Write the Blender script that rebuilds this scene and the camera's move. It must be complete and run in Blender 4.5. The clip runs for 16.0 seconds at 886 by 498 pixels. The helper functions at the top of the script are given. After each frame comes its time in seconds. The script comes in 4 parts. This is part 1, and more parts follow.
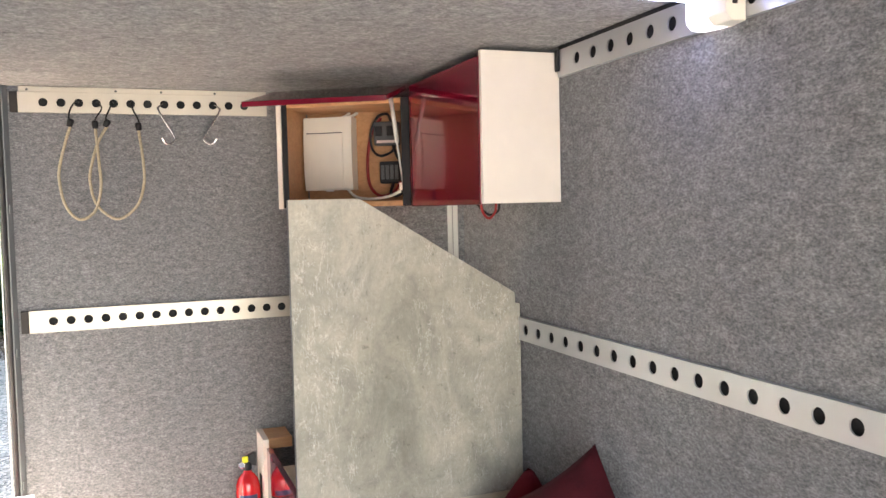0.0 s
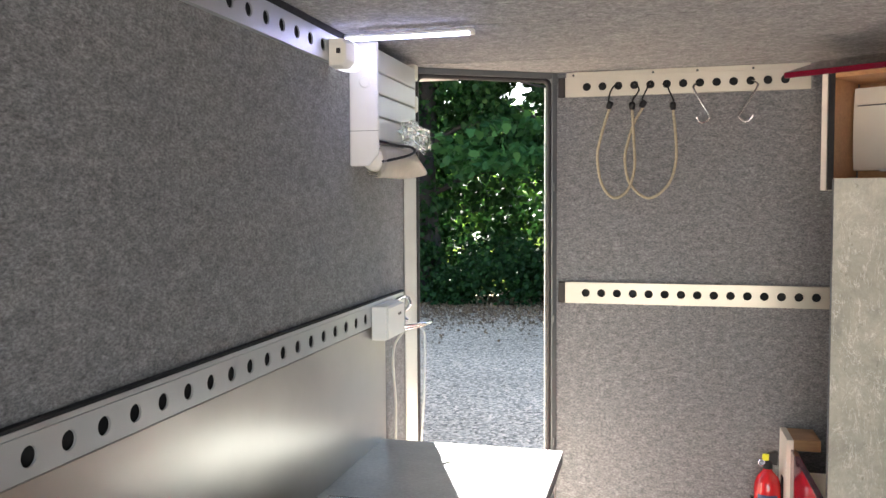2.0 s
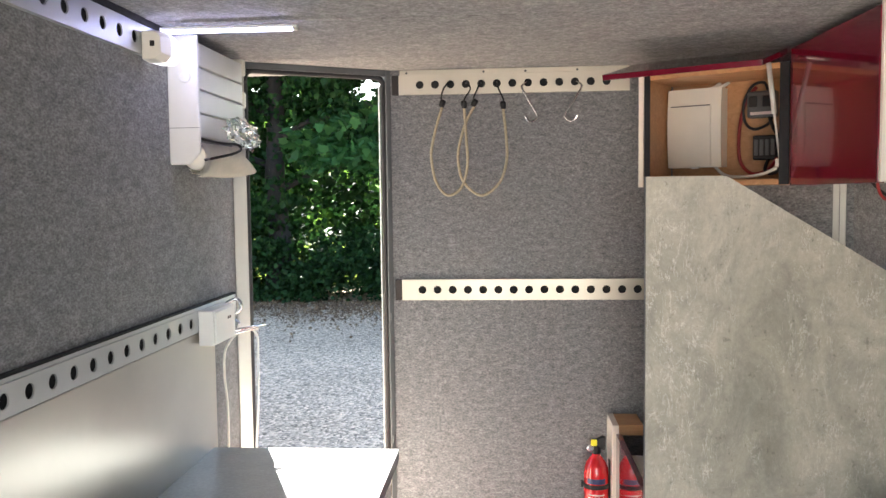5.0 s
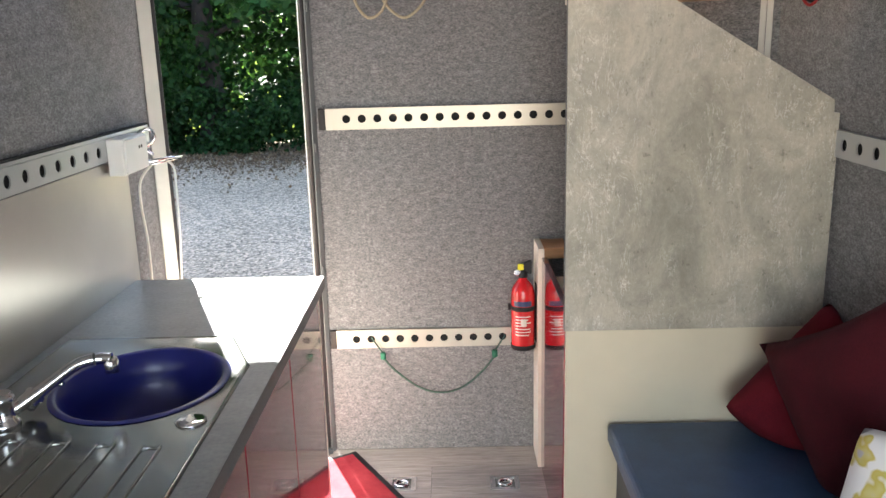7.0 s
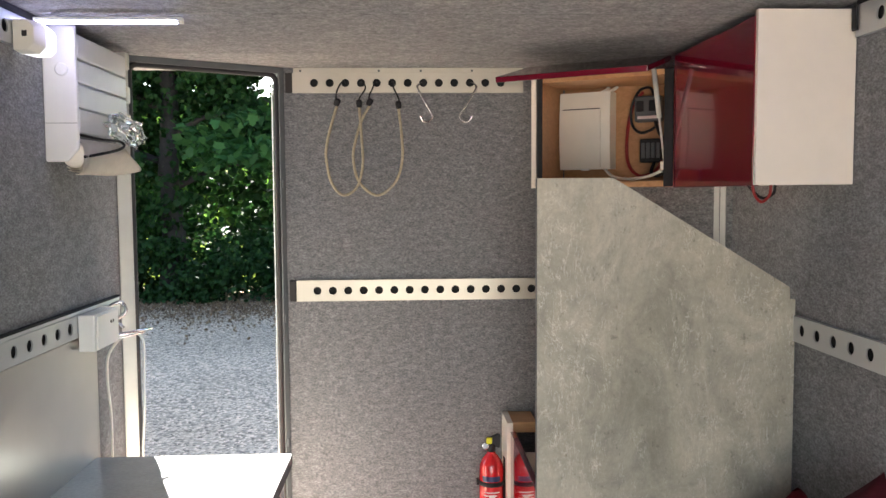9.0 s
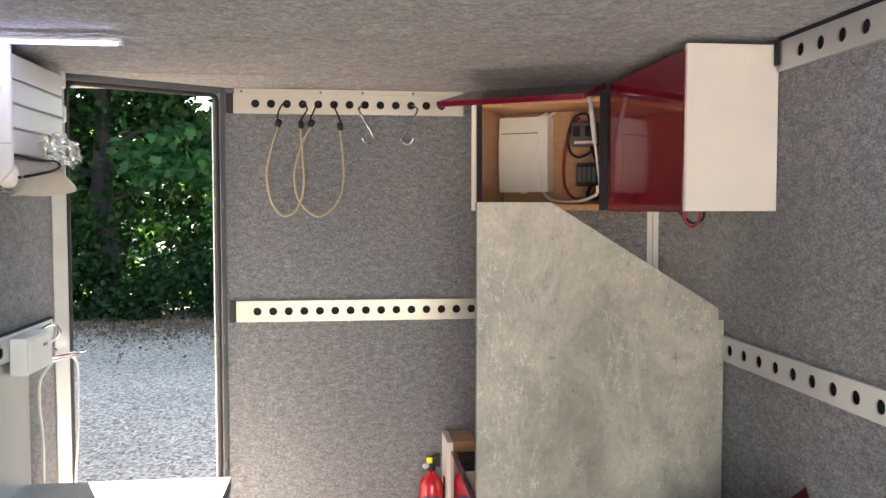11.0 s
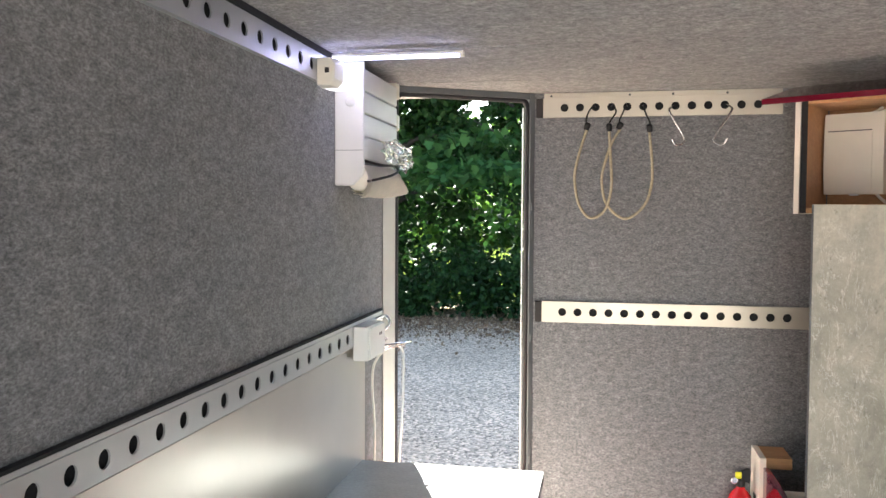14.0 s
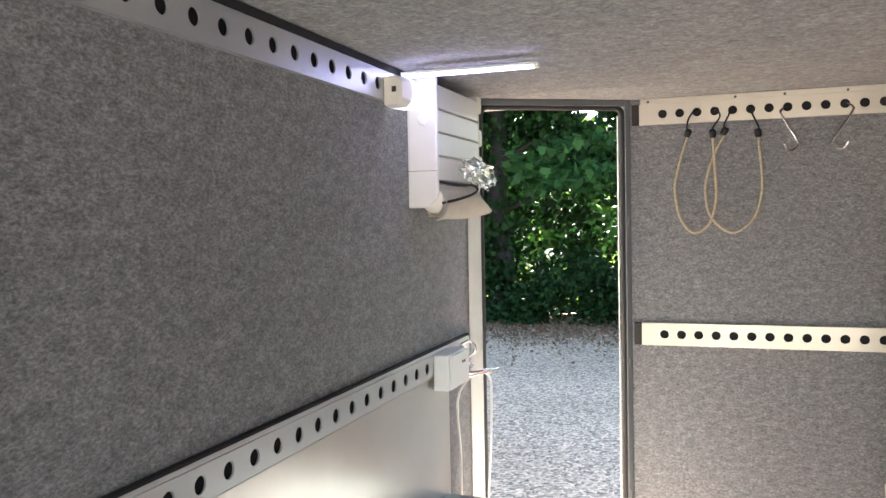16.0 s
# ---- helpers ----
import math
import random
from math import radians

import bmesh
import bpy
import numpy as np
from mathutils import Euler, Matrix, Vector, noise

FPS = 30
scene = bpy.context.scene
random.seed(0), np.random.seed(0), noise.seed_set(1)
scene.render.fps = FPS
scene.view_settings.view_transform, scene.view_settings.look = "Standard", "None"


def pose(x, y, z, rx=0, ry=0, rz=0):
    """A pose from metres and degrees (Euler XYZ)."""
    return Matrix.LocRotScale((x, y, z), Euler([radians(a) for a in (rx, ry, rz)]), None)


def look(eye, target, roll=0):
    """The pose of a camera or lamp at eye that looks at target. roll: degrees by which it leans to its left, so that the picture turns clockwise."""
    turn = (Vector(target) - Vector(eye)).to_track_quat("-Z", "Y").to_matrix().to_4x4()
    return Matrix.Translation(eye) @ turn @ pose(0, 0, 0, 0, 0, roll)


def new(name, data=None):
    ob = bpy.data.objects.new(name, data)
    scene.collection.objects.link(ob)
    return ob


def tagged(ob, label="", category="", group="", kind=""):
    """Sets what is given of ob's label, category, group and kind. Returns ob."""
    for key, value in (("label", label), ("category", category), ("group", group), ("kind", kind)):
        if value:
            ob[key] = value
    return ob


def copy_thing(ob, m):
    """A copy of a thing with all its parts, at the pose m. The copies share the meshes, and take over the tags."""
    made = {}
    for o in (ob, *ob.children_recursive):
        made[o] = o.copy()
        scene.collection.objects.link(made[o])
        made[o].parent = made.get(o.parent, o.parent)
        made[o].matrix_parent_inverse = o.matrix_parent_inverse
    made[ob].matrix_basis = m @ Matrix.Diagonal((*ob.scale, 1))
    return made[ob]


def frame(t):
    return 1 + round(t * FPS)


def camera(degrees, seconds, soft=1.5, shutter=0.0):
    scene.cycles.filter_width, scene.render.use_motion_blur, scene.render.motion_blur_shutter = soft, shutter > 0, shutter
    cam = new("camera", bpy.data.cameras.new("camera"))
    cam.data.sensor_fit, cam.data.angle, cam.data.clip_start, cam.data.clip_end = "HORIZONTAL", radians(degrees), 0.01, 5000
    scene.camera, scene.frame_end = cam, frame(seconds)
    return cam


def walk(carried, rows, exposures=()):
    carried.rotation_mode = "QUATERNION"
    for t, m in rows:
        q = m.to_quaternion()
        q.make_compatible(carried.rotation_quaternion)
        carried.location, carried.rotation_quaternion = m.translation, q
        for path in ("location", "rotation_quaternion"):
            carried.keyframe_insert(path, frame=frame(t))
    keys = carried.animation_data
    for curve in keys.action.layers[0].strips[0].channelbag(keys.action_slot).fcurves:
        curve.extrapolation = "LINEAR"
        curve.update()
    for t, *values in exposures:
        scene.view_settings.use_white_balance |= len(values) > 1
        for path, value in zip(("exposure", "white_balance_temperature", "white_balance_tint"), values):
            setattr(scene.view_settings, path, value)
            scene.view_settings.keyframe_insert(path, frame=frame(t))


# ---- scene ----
cam = camera(56.4, 16.0)
PATH = [
    (0, (0.271, -3.214, 1.705), (0.974, -1.345, 1.604), -1.4),
    (0.5, (0.331, -3.182, 1.682), (0.831, -1.247, 1.613), -1.4),
    (1, (0.394, -3.156, 1.691), (0.556, -1.166, 1.577), -1.4),
    (1.5, (0.35, -3.149, 1.686), (0.141, -1.164, 1.556), -1.2),
    (2, (0.249, -3.14, 1.68), (-0.247, -1.206, 1.567), -0.3),
    (2.5, (0.207, -3.145, 1.69), (-0.442, -1.258, 1.56), -0.2),
    (3, (0.185, -3.15, 1.687), (-0.548, -1.295, 1.531), 0.0),
    (3.5, (0.17, -3.151, 1.692), (-0.611, -1.318, 1.524), 0.1),
    (4, (0.194, -3.15, 1.697), (-0.483, -1.271, 1.578), 0.1),
    (4.5, (0.247, -3.107, 1.689), (-0.152, -1.15, 1.585), -0.2),
    (5, (0.316, -3.106, 1.692), (0.164, -1.116, 1.563), -0.7),
    (5.2, (0.327, -3.091, 1.676), (0.281, -1.097, 1.53), -0.7),
    (7.3, (0.388, -3.069, 1.599), (0.364, -1.133, 1.1), -1.5),
    (7.5, (0.391, -3.067, 1.613), (0.31, -1.123, 1.15), -1.6),
    (8, (0.366, -3.098, 1.677), (0.323, -1.12, 1.386), -1.4),
    (8.5, (0.362, -3.098, 1.697), (0.407, -1.106, 1.519), -1.0),
    (8.7, (0.343, -3.094, 1.696), (0.409, -1.101, 1.543), -0.7),
    (10.8, (0.334, -3.119, 1.714), (0.508, -1.129, 1.614), 0.1),
    (11, (0.336, -3.124, 1.718), (0.564, -1.139, 1.621), -0.0),
    (11.5, (0.342, -3.115, 1.717), (0.649, -1.141, 1.634), -0.2),
    (12, (0.337, -3.126, 1.712), (0.598, -1.144, 1.646), -0.5),
    (12.5, (0.28, -3.131, 1.714), (0.338, -1.133, 1.668), -0.4),
    (13, (0.238, -3.148, 1.718), (0.061, -1.157, 1.659), -0.3),
    (13.5, (0.181, -3.147, 1.695), (-0.12, -1.171, 1.62), 0.1),
    (14, (0.153, -3.152, 1.71), (-0.23, -1.191, 1.622), 0.3),
    (14.5, (0.128, -3.137, 1.692), (-0.293, -1.183, 1.613), 0.1),
    (15, (0.181, -3.073, 1.714), (-0.273, -1.127, 1.639), 0.6),
    (15.5, (0.251, -2.978, 1.74), (-0.324, -1.065, 1.661), -0.3),
    (16, (0.232, -2.982, 1.76), (-0.433, -1.097, 1.684), -1.1),
]
XPOS = [(t, 3.75 + e) for t, e in ((0, 0.40), (0.5, 0.36), (1, 0.15), (1.5, -0.08), (2.5, -0.1), (3.5, -0.15), (4.5, -0.12), (5, 0.0), (7.3, -0.08), (8.5, -0.3), (11, 0.0), (12.5, 0.1), (13.5, 0.05), (14.5, -0.02), (16, 0.0))]
walk(cam, [(t, look(eye, target, roll)) for t, eye, target, roll in PATH], XPOS)

# ---------------------------------------------------------------- light
world = bpy.data.worlds.new("sky")
scene.world = world
world.use_nodes = True
wn = world.node_tree.nodes
sky = wn.new("ShaderNodeTexSky")
sky.sky_type = "NISHITA"
sky.sun_disc = False
sky.sun_elevation = radians(40.7)
sky.sun_rotation = radians(-23)
sky.air_density, sky.dust_density = 1.0, 1.2
world.node_tree.links.new(sky.outputs["Color"], wn["Background"].inputs["Color"])
wn["Background"].inputs["Strength"].default_value = 0.062

sun = new("sun", bpy.data.lights.new("sun", "SUN"))
sun.data.energy = 5.0
sun.data.angle = radians(0.6)
sun.data.color = (1.0, 0.965, 0.90)
sun.matrix_world = look((-3.9, 9.2, 8.6), (0, 0, 0))


def area(name, eye, target, sx, sy, watts, colour):
    d = bpy.data.lights.new(name, "AREA")
    d.shape, d.size, d.size_y, d.energy, d.color = "RECTANGLE", sx, sy, watts, colour
    ob = new(name, d)
    ob.matrix_world = look(eye, target)
    return ob


# area lamp standing in for daylight through an assumed, unseen rear ramp doorway
area("rear_sky_standin", (0.45, -4.62, 1.0), (0.45, -2.0, 0.85), 1.5, 1.9, 3.6, (0.985, 0.98, 0.975))


# ---------------------------------------------------------------- materials
class Mat:
    """A small wrapper to write node materials briefly."""

    def __init__(self, name, colour=(0.5, 0.5, 0.5), rough=0.5, metal=0.0, coat=0.0, spec=0.5):
        self.m = bpy.data.materials.new(name)
        self.m.use_nodes = True
        self.t = self.m.node_tree
        self.b = self.t.nodes["Principled BSDF"]
        self.b.inputs["Base Color"].default_value = (*colour, 1)
        self.b.inputs["Roughness"].default_value = rough
        self.b.inputs["Metallic"].default_value = metal
        self.b.inputs["Coat Weight"].default_value = coat
        self.b.inputs["Specular IOR Level"].default_value = spec
        self.co = None

    def n(self, kind, **kw):
        node = self.t.nodes.new(kind)
        for k, v in kw.items():
            node.inputs[k.replace("_", " ")].default_value = v
        return node

    def l(self, a, b):
        self.t.links.new(a, b)

    def coords(self, scale=(1, 1, 1), rot=(0, 0, 0)):
        c = self.t.nodes.new("ShaderNodeTexCoord")
        mp = self.t.nodes.new("ShaderNodeMapping")
        mp.inputs["Scale"].default_value = scale
        mp.inputs["Rotation"].default_value = rot
        self.l(c.outputs["Object"], mp.inputs["Vector"])
        return mp.outputs["Vector"]

    def noise(self, scale, detail=3.0, rough=0.6, vec=None, dist=0.0):
        k = self.n("ShaderNodeTexNoise", Scale=scale, Detail=detail, Roughness=rough, Distortion=dist)
        self.l(vec or self.coords(), k.inputs["Vector"])
        return k.outputs["Fac"]

    def ramp(self, fac, stops):
        r = self.t.nodes.new("ShaderNodeValToRGB")
        e = r.color_ramp.elements
        while len(e) < len(stops):
            e.new(0.5)
        for el, (p, c) in zip(e, stops):
            el.position, el.color = p, (*c, 1)
        self.l(fac, r.inputs["Fac"])
        return r.outputs["Color"]

    def mix(self, a, b, fac, mode="MIX"):
        x = self.t.nodes.new("ShaderNodeMix")
        x.data_type, x.blend_type = "RGBA", mode
        for v, s in ((fac, x.inputs["Factor"]), (a, x.inputs["A"]), (b, x.inputs["B"])):
            if isinstance(v, bpy.types.NodeSocket):
                self.l(v, s)
            else:
                s.default_value = v if isinstance(v, float) else (*v, 1)
        return x.outputs["Result"]

    def colour(self, s):
        self.l(s, self.b.inputs["Base Color"])

    def rough(self, fac, lo, hi):
        r = self.n("ShaderNodeMapRange", To_Min=lo, To_Max=hi)
        self.l(fac, r.inputs["Value"])
        self.l(r.outputs["Result"], self.b.inputs["Roughness"])

    def bump(self, fac, strength=0.3, dist=0.002):
        k = self.n("ShaderNodeBump", Strength=strength, Distance=dist)
        self.l(fac, k.inputs["Height"])
        self.l(k.outputs["Normal"], self.b.inputs["Normal"])


def felt(name, tint, lo, hi):
    """Needle-felt lining: mottled light and dark fibres, drawn a little sideways."""
    k = Mat(name, rough=0.95, spec=0.15)
    v = k.coords((0.5, 0.5, 1.0))
    fibre = k.noise(210, 4, 0.8, v, 0.2)
    clump = k.noise(60, 8, 0.85, v, 0.2)
    mid = 0.5 * (lo + hi)
    a = k.ramp(fibre, [(0.36, tuple(0.58 * mid * c for c in tint)), (0.64, tuple(1.42 * mid * c for c in tint))])
    b = k.ramp(clump, [(0.36, (0.60, 0.60, 0.615)), (0.5, (0.98, 0.98, 0.985)), (0.64, (1.40, 1.40, 1.38))])
    big = k.ramp(k.noise(1.6, 2, 0.5, v), [(0.3, (0.94, 0.94, 0.95)), (0.7, (1.05, 1.04, 1.03))])
    k.colour(k.mix(k.mix(a, b, 1.0, "MULTIPLY"), big, 1.0, "MULTIPLY"))
    k.bump(clump, 0.35, 0.002)
    k.b.inputs["Sheen Weight"].default_value = 0.15
    return k.m


FELT = felt("grey_felt", (0.97, 0.985, 1.015), 0.11, 0.305)
FELT_CEIL = felt("ceiling_felt", (0.99, 0.978, 0.978), 0.175, 0.315)


def plain(name, colour, rough=0.5, metal=0.0, coat=0.0, vary=0.06, scale=9.0, bump=0.05, spec=0.5):
    """A painted, moulded or metal surface with faint wear at two scales."""
    k = Mat(name, colour, rough, metal, coat, spec)
    v = k.coords()
    a, b = k.noise(scale, 4, 0.6, v), k.noise(scale * 14, 2, 0.6, v)
    lo, hi = tuple(c * (1 - vary) for c in colour), tuple(min(1, c * (1 + vary)) for c in colour)
    k.colour(k.ramp(a, [(0.3, lo), (0.7, hi)]))
    k.rough(b, max(0.02, rough * 0.8), min(1, rough * 1.2))
    if bump:
        k.bump(b, bump, 0.001)
    return k.m


def brushed(name, colour, rough, scale, metal=1.0, bump=0.08):
    """Metal with drawn scratches along one axis, and smudges."""
    k = Mat(name, colour, rough, metal)
    streak = k.noise(6, 4, 0.7, k.coords(scale))
    smudge = k.noise(3.2, 4, 0.6, k.coords())
    k.colour(k.ramp(smudge, [(0.3, tuple(c * 0.88 for c in colour)), (0.7, colour)]))
    k.rough(smudge, rough * 0.8, rough * 1.25)
    k.bump(streak, bump, 0.0006)
    return k.m


ALU = brushed("rail_aluminium", (0.50, 0.465, 0.395), 0.42, (2, 60, 60), 0.9)
ALU_SIDE = brushed("side_rail_aluminium", (0.60, 0.61, 0.62), 0.40, (60, 2, 60), 0.7)
STEEL = brushed("stainless_sheet", (0.60, 0.565, 0.525), 0.31, (60, 1.5, 60), 1.0, 0.05)
SINK = brushed("sink_steel", (0.36, 0.38, 0.37), 0.17, (30, 2, 30), 1.0, 0.03)
CHROME = plain("chrome", (0.85, 0.85, 0.86), 0.08, 1.0, vary=0.03, bump=0.0)
FRAME = plain("door_frame_aluminium", (0.13, 0.14, 0.145), 0.4, 0.3)
FRAME_L = plain("pale_door_frame", (0.66, 0.66, 0.62), 0.45, 0.3)
RUBBER = plain("black_rubber", (0.018, 0.018, 0.02), 0.6)
DARK = plain("near_black_matt", (0.012, 0.012, 0.013), 0.85)
BROWNEND = plain("dark_brown_end", (0.020, 0.015, 0.013), 0.6)
WHITE = plain("white_melamine", (0.83, 0.76, 0.66), 0.34, vary=0.03)
CREAM = plain("cream_panel", (0.67, 0.61, 0.46), 0.5, vary=0.05, scale=4)
PLASTIC = plain("white_plastic", (0.80, 0.80, 0.78), 0.38, vary=0.03)
PLASTIC_W = plain("warm_white_plastic", (0.80, 0.77, 0.68), 0.36, vary=0.03)
RED = plain("red_gloss_lacquer", (0.15, 0.006, 0.020), 0.09, coat=0.4, vary=0.06, scale=5, bump=0.0, spec=0.42)
REDPAINT = plain("red_enamel", (0.55, 0.012, 0.016), 0.22, coat=0.5)
LABEL = plain("pale_label", (0.72, 0.60, 0.58), 0.5)
NAVY = plain("navy_label", (0.02, 0.03, 0.10), 0.4)
YELLOW = plain("yellow_plastic", (0.75, 0.72, 0.03), 0.4)
BLACKP = plain("black_plastic", (0.013, 0.013, 0.014), 0.45, spec=0.3)
GREYP = plain("grey_plastic", (0.075, 0.08, 0.085), 0.4)
CORD = plain("beige_elastic_cord", (0.42, 0.36, 0.25), 0.8, scale=160, vary=0.25)
GREEN = plain("green_cord", (0.02, 0.16, 0.09), 0.7, scale=120, vary=0.25)
GREENG = plain("dark_green_cord", (0.05, 0.10, 0.08), 0.7, scale=120, vary=0.25)
WIRE_R = plain("red_wire", (0.26, 0.012, 0.012), 0.45)
WIRE_W = plain("white_cable", (0.75, 0.74, 0.68), 0.5)
BLUEV = plain("navy_vinyl", (0.035, 0.075, 0.15), 0.42, vary=0.12, scale=12, bump=0.2)
BLUEB = plain("cobalt_enamel", (0.012, 0.018, 0.17), 0.32, coat=0.12, vary=0.1, bump=0.0)
BENCH = plain("dark_bench_board", (0.03, 0.035, 0.045), 0.5)
PAPER = plain("cream_paper", (0.87, 0.83, 0.74), 0.8, vary=0.05, scale=30)


def fabric(name, colour, hi):
    k = Mat(name, colour, 0.9, spec=0.2)
    v = k.coords()
    w = k.noise(260, 2, 0.6, v)
    f = k.noise(14, 4, 0.6, v)
    k.colour(k.mix(k.ramp(f, [(0.3, colour), (0.7, hi)]), k.ramp(w, [(0.3, (0.8, 0.8, 0.8)), (0.7, (1.1, 1.1, 1.1))]), 1.0, "MULTIPLY"))
    k.bump(w, 0.4, 0.001)
    return k.m


MAROON = fabric("maroon_cloth", (0.095, 0.005, 0.012), (0.15, 0.010, 0.018))
MAROON_D = fabric("dark_maroon_cloth", (0.040, 0.004, 0.008), (0.065, 0.006, 0.011))
MAT_RED = fabric("red_mat_pile", (0.25, 0.016, 0.026), (0.36, 0.04, 0.05))


def floral():
    k = Mat("white_print_cloth", (0.75, 0.75, 0.74), 0.9, spec=0.2)
    v = k.coords()
    a = k.ramp(k.noise(13, 2, 0.5, v), [(0.54, (0.76, 0.76, 0.75)), (0.57, (0.50, 0.42, 0.10)), (0.62, (0.55, 0.5, 0.2)), (0.64, (0.45, 0.45, 0.46))])
    k.colour(a)
    k.bump(k.noise(240, 2, 0.6, v), 0.4, 0.001)
    return k.m


FLORAL = floral()


def concrete():
    """Grey-beige concrete-look laminate: vertical clouds, dark pits, pale scuffs and crazed scratches."""
    k = Mat("concrete_laminate", rough=0.42)
    v = k.coords()
    tall = k.coords((1.0, 1.0, 0.45), (0, 0.12, 0))
    base = k.ramp(k.noise(3.0, 5, 0.55, tall, 0.3), [(0.34, (0.315, 0.300, 0.247)), (0.5, (0.405, 0.383, 0.318)), (0.66, (0.50, 0.47, 0.395))])
    cloud = k.ramp(k.noise(6.0, 8, 0.70, k.coords((1.0, 1.0, 0.7), (0, 0.3, 0)), 0.8), [(0.36, (0.76, 0.77, 0.765)), (0.5, (1.0, 1.0, 0.99)), (0.64, (1.20, 1.185, 1.16))])
    grit = k.ramp(k.noise(75, 6, 0.8, k.coords((1.0, 1.0, 0.8))), [(0.34, (0.87, 0.87, 0.86)), (0.66, (1.12, 1.12, 1.11))])
    col = k.mix(k.mix(base, cloud, 1.0, "MULTIPLY"), grit, 1.0, "MULTIPLY")
    # scuffed areas, where scratches and specks gather
    where = k.ramp(k.noise(2.6, 5, 0.65, k.coords((1.0, 1.0, 0.5), (0, -0.2, 0))), [(0.40, (0.10, 0.10, 0.10)), (0.58, (0.9, 0.9, 0.9))])
    marks = None
    for scale, rot, width, wob in ((13, 0.25, 0.011, 0.7), (19, -0.5, 0.009, 1.1), (8, 1.1, 0.007, 0.9)):
        line = k.noise(scale, 5, 0.62, k.coords((1.5, 1.5, 0.5), (0, rot, 0)), wob)
        vein = k.ramp(line, [(0.5 - width, (0, 0, 0)), (0.5, (0.85, 0.85, 0.85)), (0.5 + width, (0, 0, 0))])
        marks = vein if marks is None else k.mix(marks, vein, 1.0, "ADD")
    broken = k.ramp(k.noise(26, 4, 0.7, v), [(0.42, (0, 0, 0)), (0.56, (1, 1, 1))])
    marks = k.mix(marks, broken, 1.0, "MULTIPLY")
    specks = k.ramp(k.noise(120, 3, 0.7, v), [(0.64, (0, 0, 0)), (0.72, (0.4, 0.4, 0.4))])
    marks = k.mix(k.mix(marks, specks, 1.0, "ADD"), where, 1.0, "MULTIPLY")
    col = k.mix(col, (0.74, 0.72, 0.65), marks)
    pits = k.ramp(k.noise(52, 4, 0.7, k.coords((1.0, 1.0, 0.7))), [(0.30, (0.62, 0.62, 0.60)), (0.38, (1, 1, 1))])
    k.colour(k.mix(col, pits, 1.0, "MULTIPLY"))
    k.rough(k.noise(20, 3, 0.6, v), 0.36, 0.5)
    k.bump(k.noise(60, 3, 0.6, v), 0.06, 0.001)
    return k.m


CONCRETE = concrete()


def stone_top():
    k = Mat("dark_grey_worktop", rough=0.34)
    v = k.coords()
    k.colour(k.mix(k.ramp(k.noise(7, 5, 0.6, v), [(0.3, (0.24, 0.265, 0.265)), (0.7, (0.34, 0.365, 0.36))]),
                   k.ramp(k.noise(90, 3, 0.6, v), [(0.3, (0.85, 0.85, 0.85)), (0.7, (1.12, 1.12, 1.12))]), 1.0, "MULTIPLY"))
    k.rough(k.noise(25, 3, 0.6, v), 0.28, 0.42)
    return k.m


WORKTOP = stone_top()


def wood(name, lo, hi, scale, rough=0.5):
    """Grain that runs along the axis with the small scale; each piece differs a little."""
    k = Mat(name, rough=rough)
    v = k.coords(scale)
    info = k.t.nodes.new("ShaderNodeObjectInfo")
    add = k.t.nodes.new("ShaderNodeVectorMath")
    add.operation = "ADD"
    mul = k.t.nodes.new("ShaderNodeMath")
    mul.operation = "MULTIPLY"
    mul.inputs[1].default_value = 37.0
    k.l(info.outputs["Random"], mul.inputs[0])
    k.l(v, add.inputs[0])
    k.l(mul.outputs[0], add.inputs[1])
    g = k.noise(4, 6, 0.65, add.outputs[0], 1.0)
    tone = k.ramp(info.outputs["Random"], [(0.0, (0.85, 0.85, 0.85)), (1.0, (1.12, 1.1, 1.08))])
    k.colour(k.mix(k.ramp(g, [(0.3, lo), (0.7, hi)]), tone, 1.0, "MULTIPLY"))
    k.bump(g, 0.12, 0.001)
    return k.m


PLY = wood("beech_ply", (0.42, 0.215, 0.095), (0.58, 0.325, 0.155), (1.5, 14, 14), 0.45)
PLANK = wood("grey_vinyl_plank", (0.22, 0.20, 0.185), (0.50, 0.46, 0.43), (1.6, 22, 22), 0.40)


def emit(name, colour, strength):
    k = Mat(name, colour, 0.4)
    k.b.inputs["Emission Color"].default_value = (*colour, 1)
    k.b.inputs["Emission Strength"].default_value = strength
    return k.m


LED = emit("led_diffuser", (0.56, 0.58, 1.0), 2.5)
# weak emission stands in for LED strip light falling on the pale lens
LENS_GLOW = emit("lamp_lens_glow", (0.86, 0.84, 0.90), 0.16)


def gravel():
    k = Mat("grey_gravel", rough=0.9, spec=0.2)
    v = k.coords()
    vo = k.n("ShaderNodeTexVoronoi", Scale=36.0)
    k.l(v, vo.inputs["Vector"])
    stone = k.ramp(vo.outputs["Color"], [(0.1, (0.20, 0.155, 0.115)), (0.5, (0.57, 0.445, 0.325)), (0.9, (0.92, 0.72, 0.53))])
    patch = k.ramp(k.noise(0.35, 4, 0.6, v), [(0.35, (0.84, 0.83, 0.81)), (0.65, (1.08, 1.07, 1.06))])
    k.colour(k.mix(stone, patch, 1.0, "MULTIPLY"))
    k.bump(vo.outputs["Distance"], 0.9, 0.03)
    return k.m


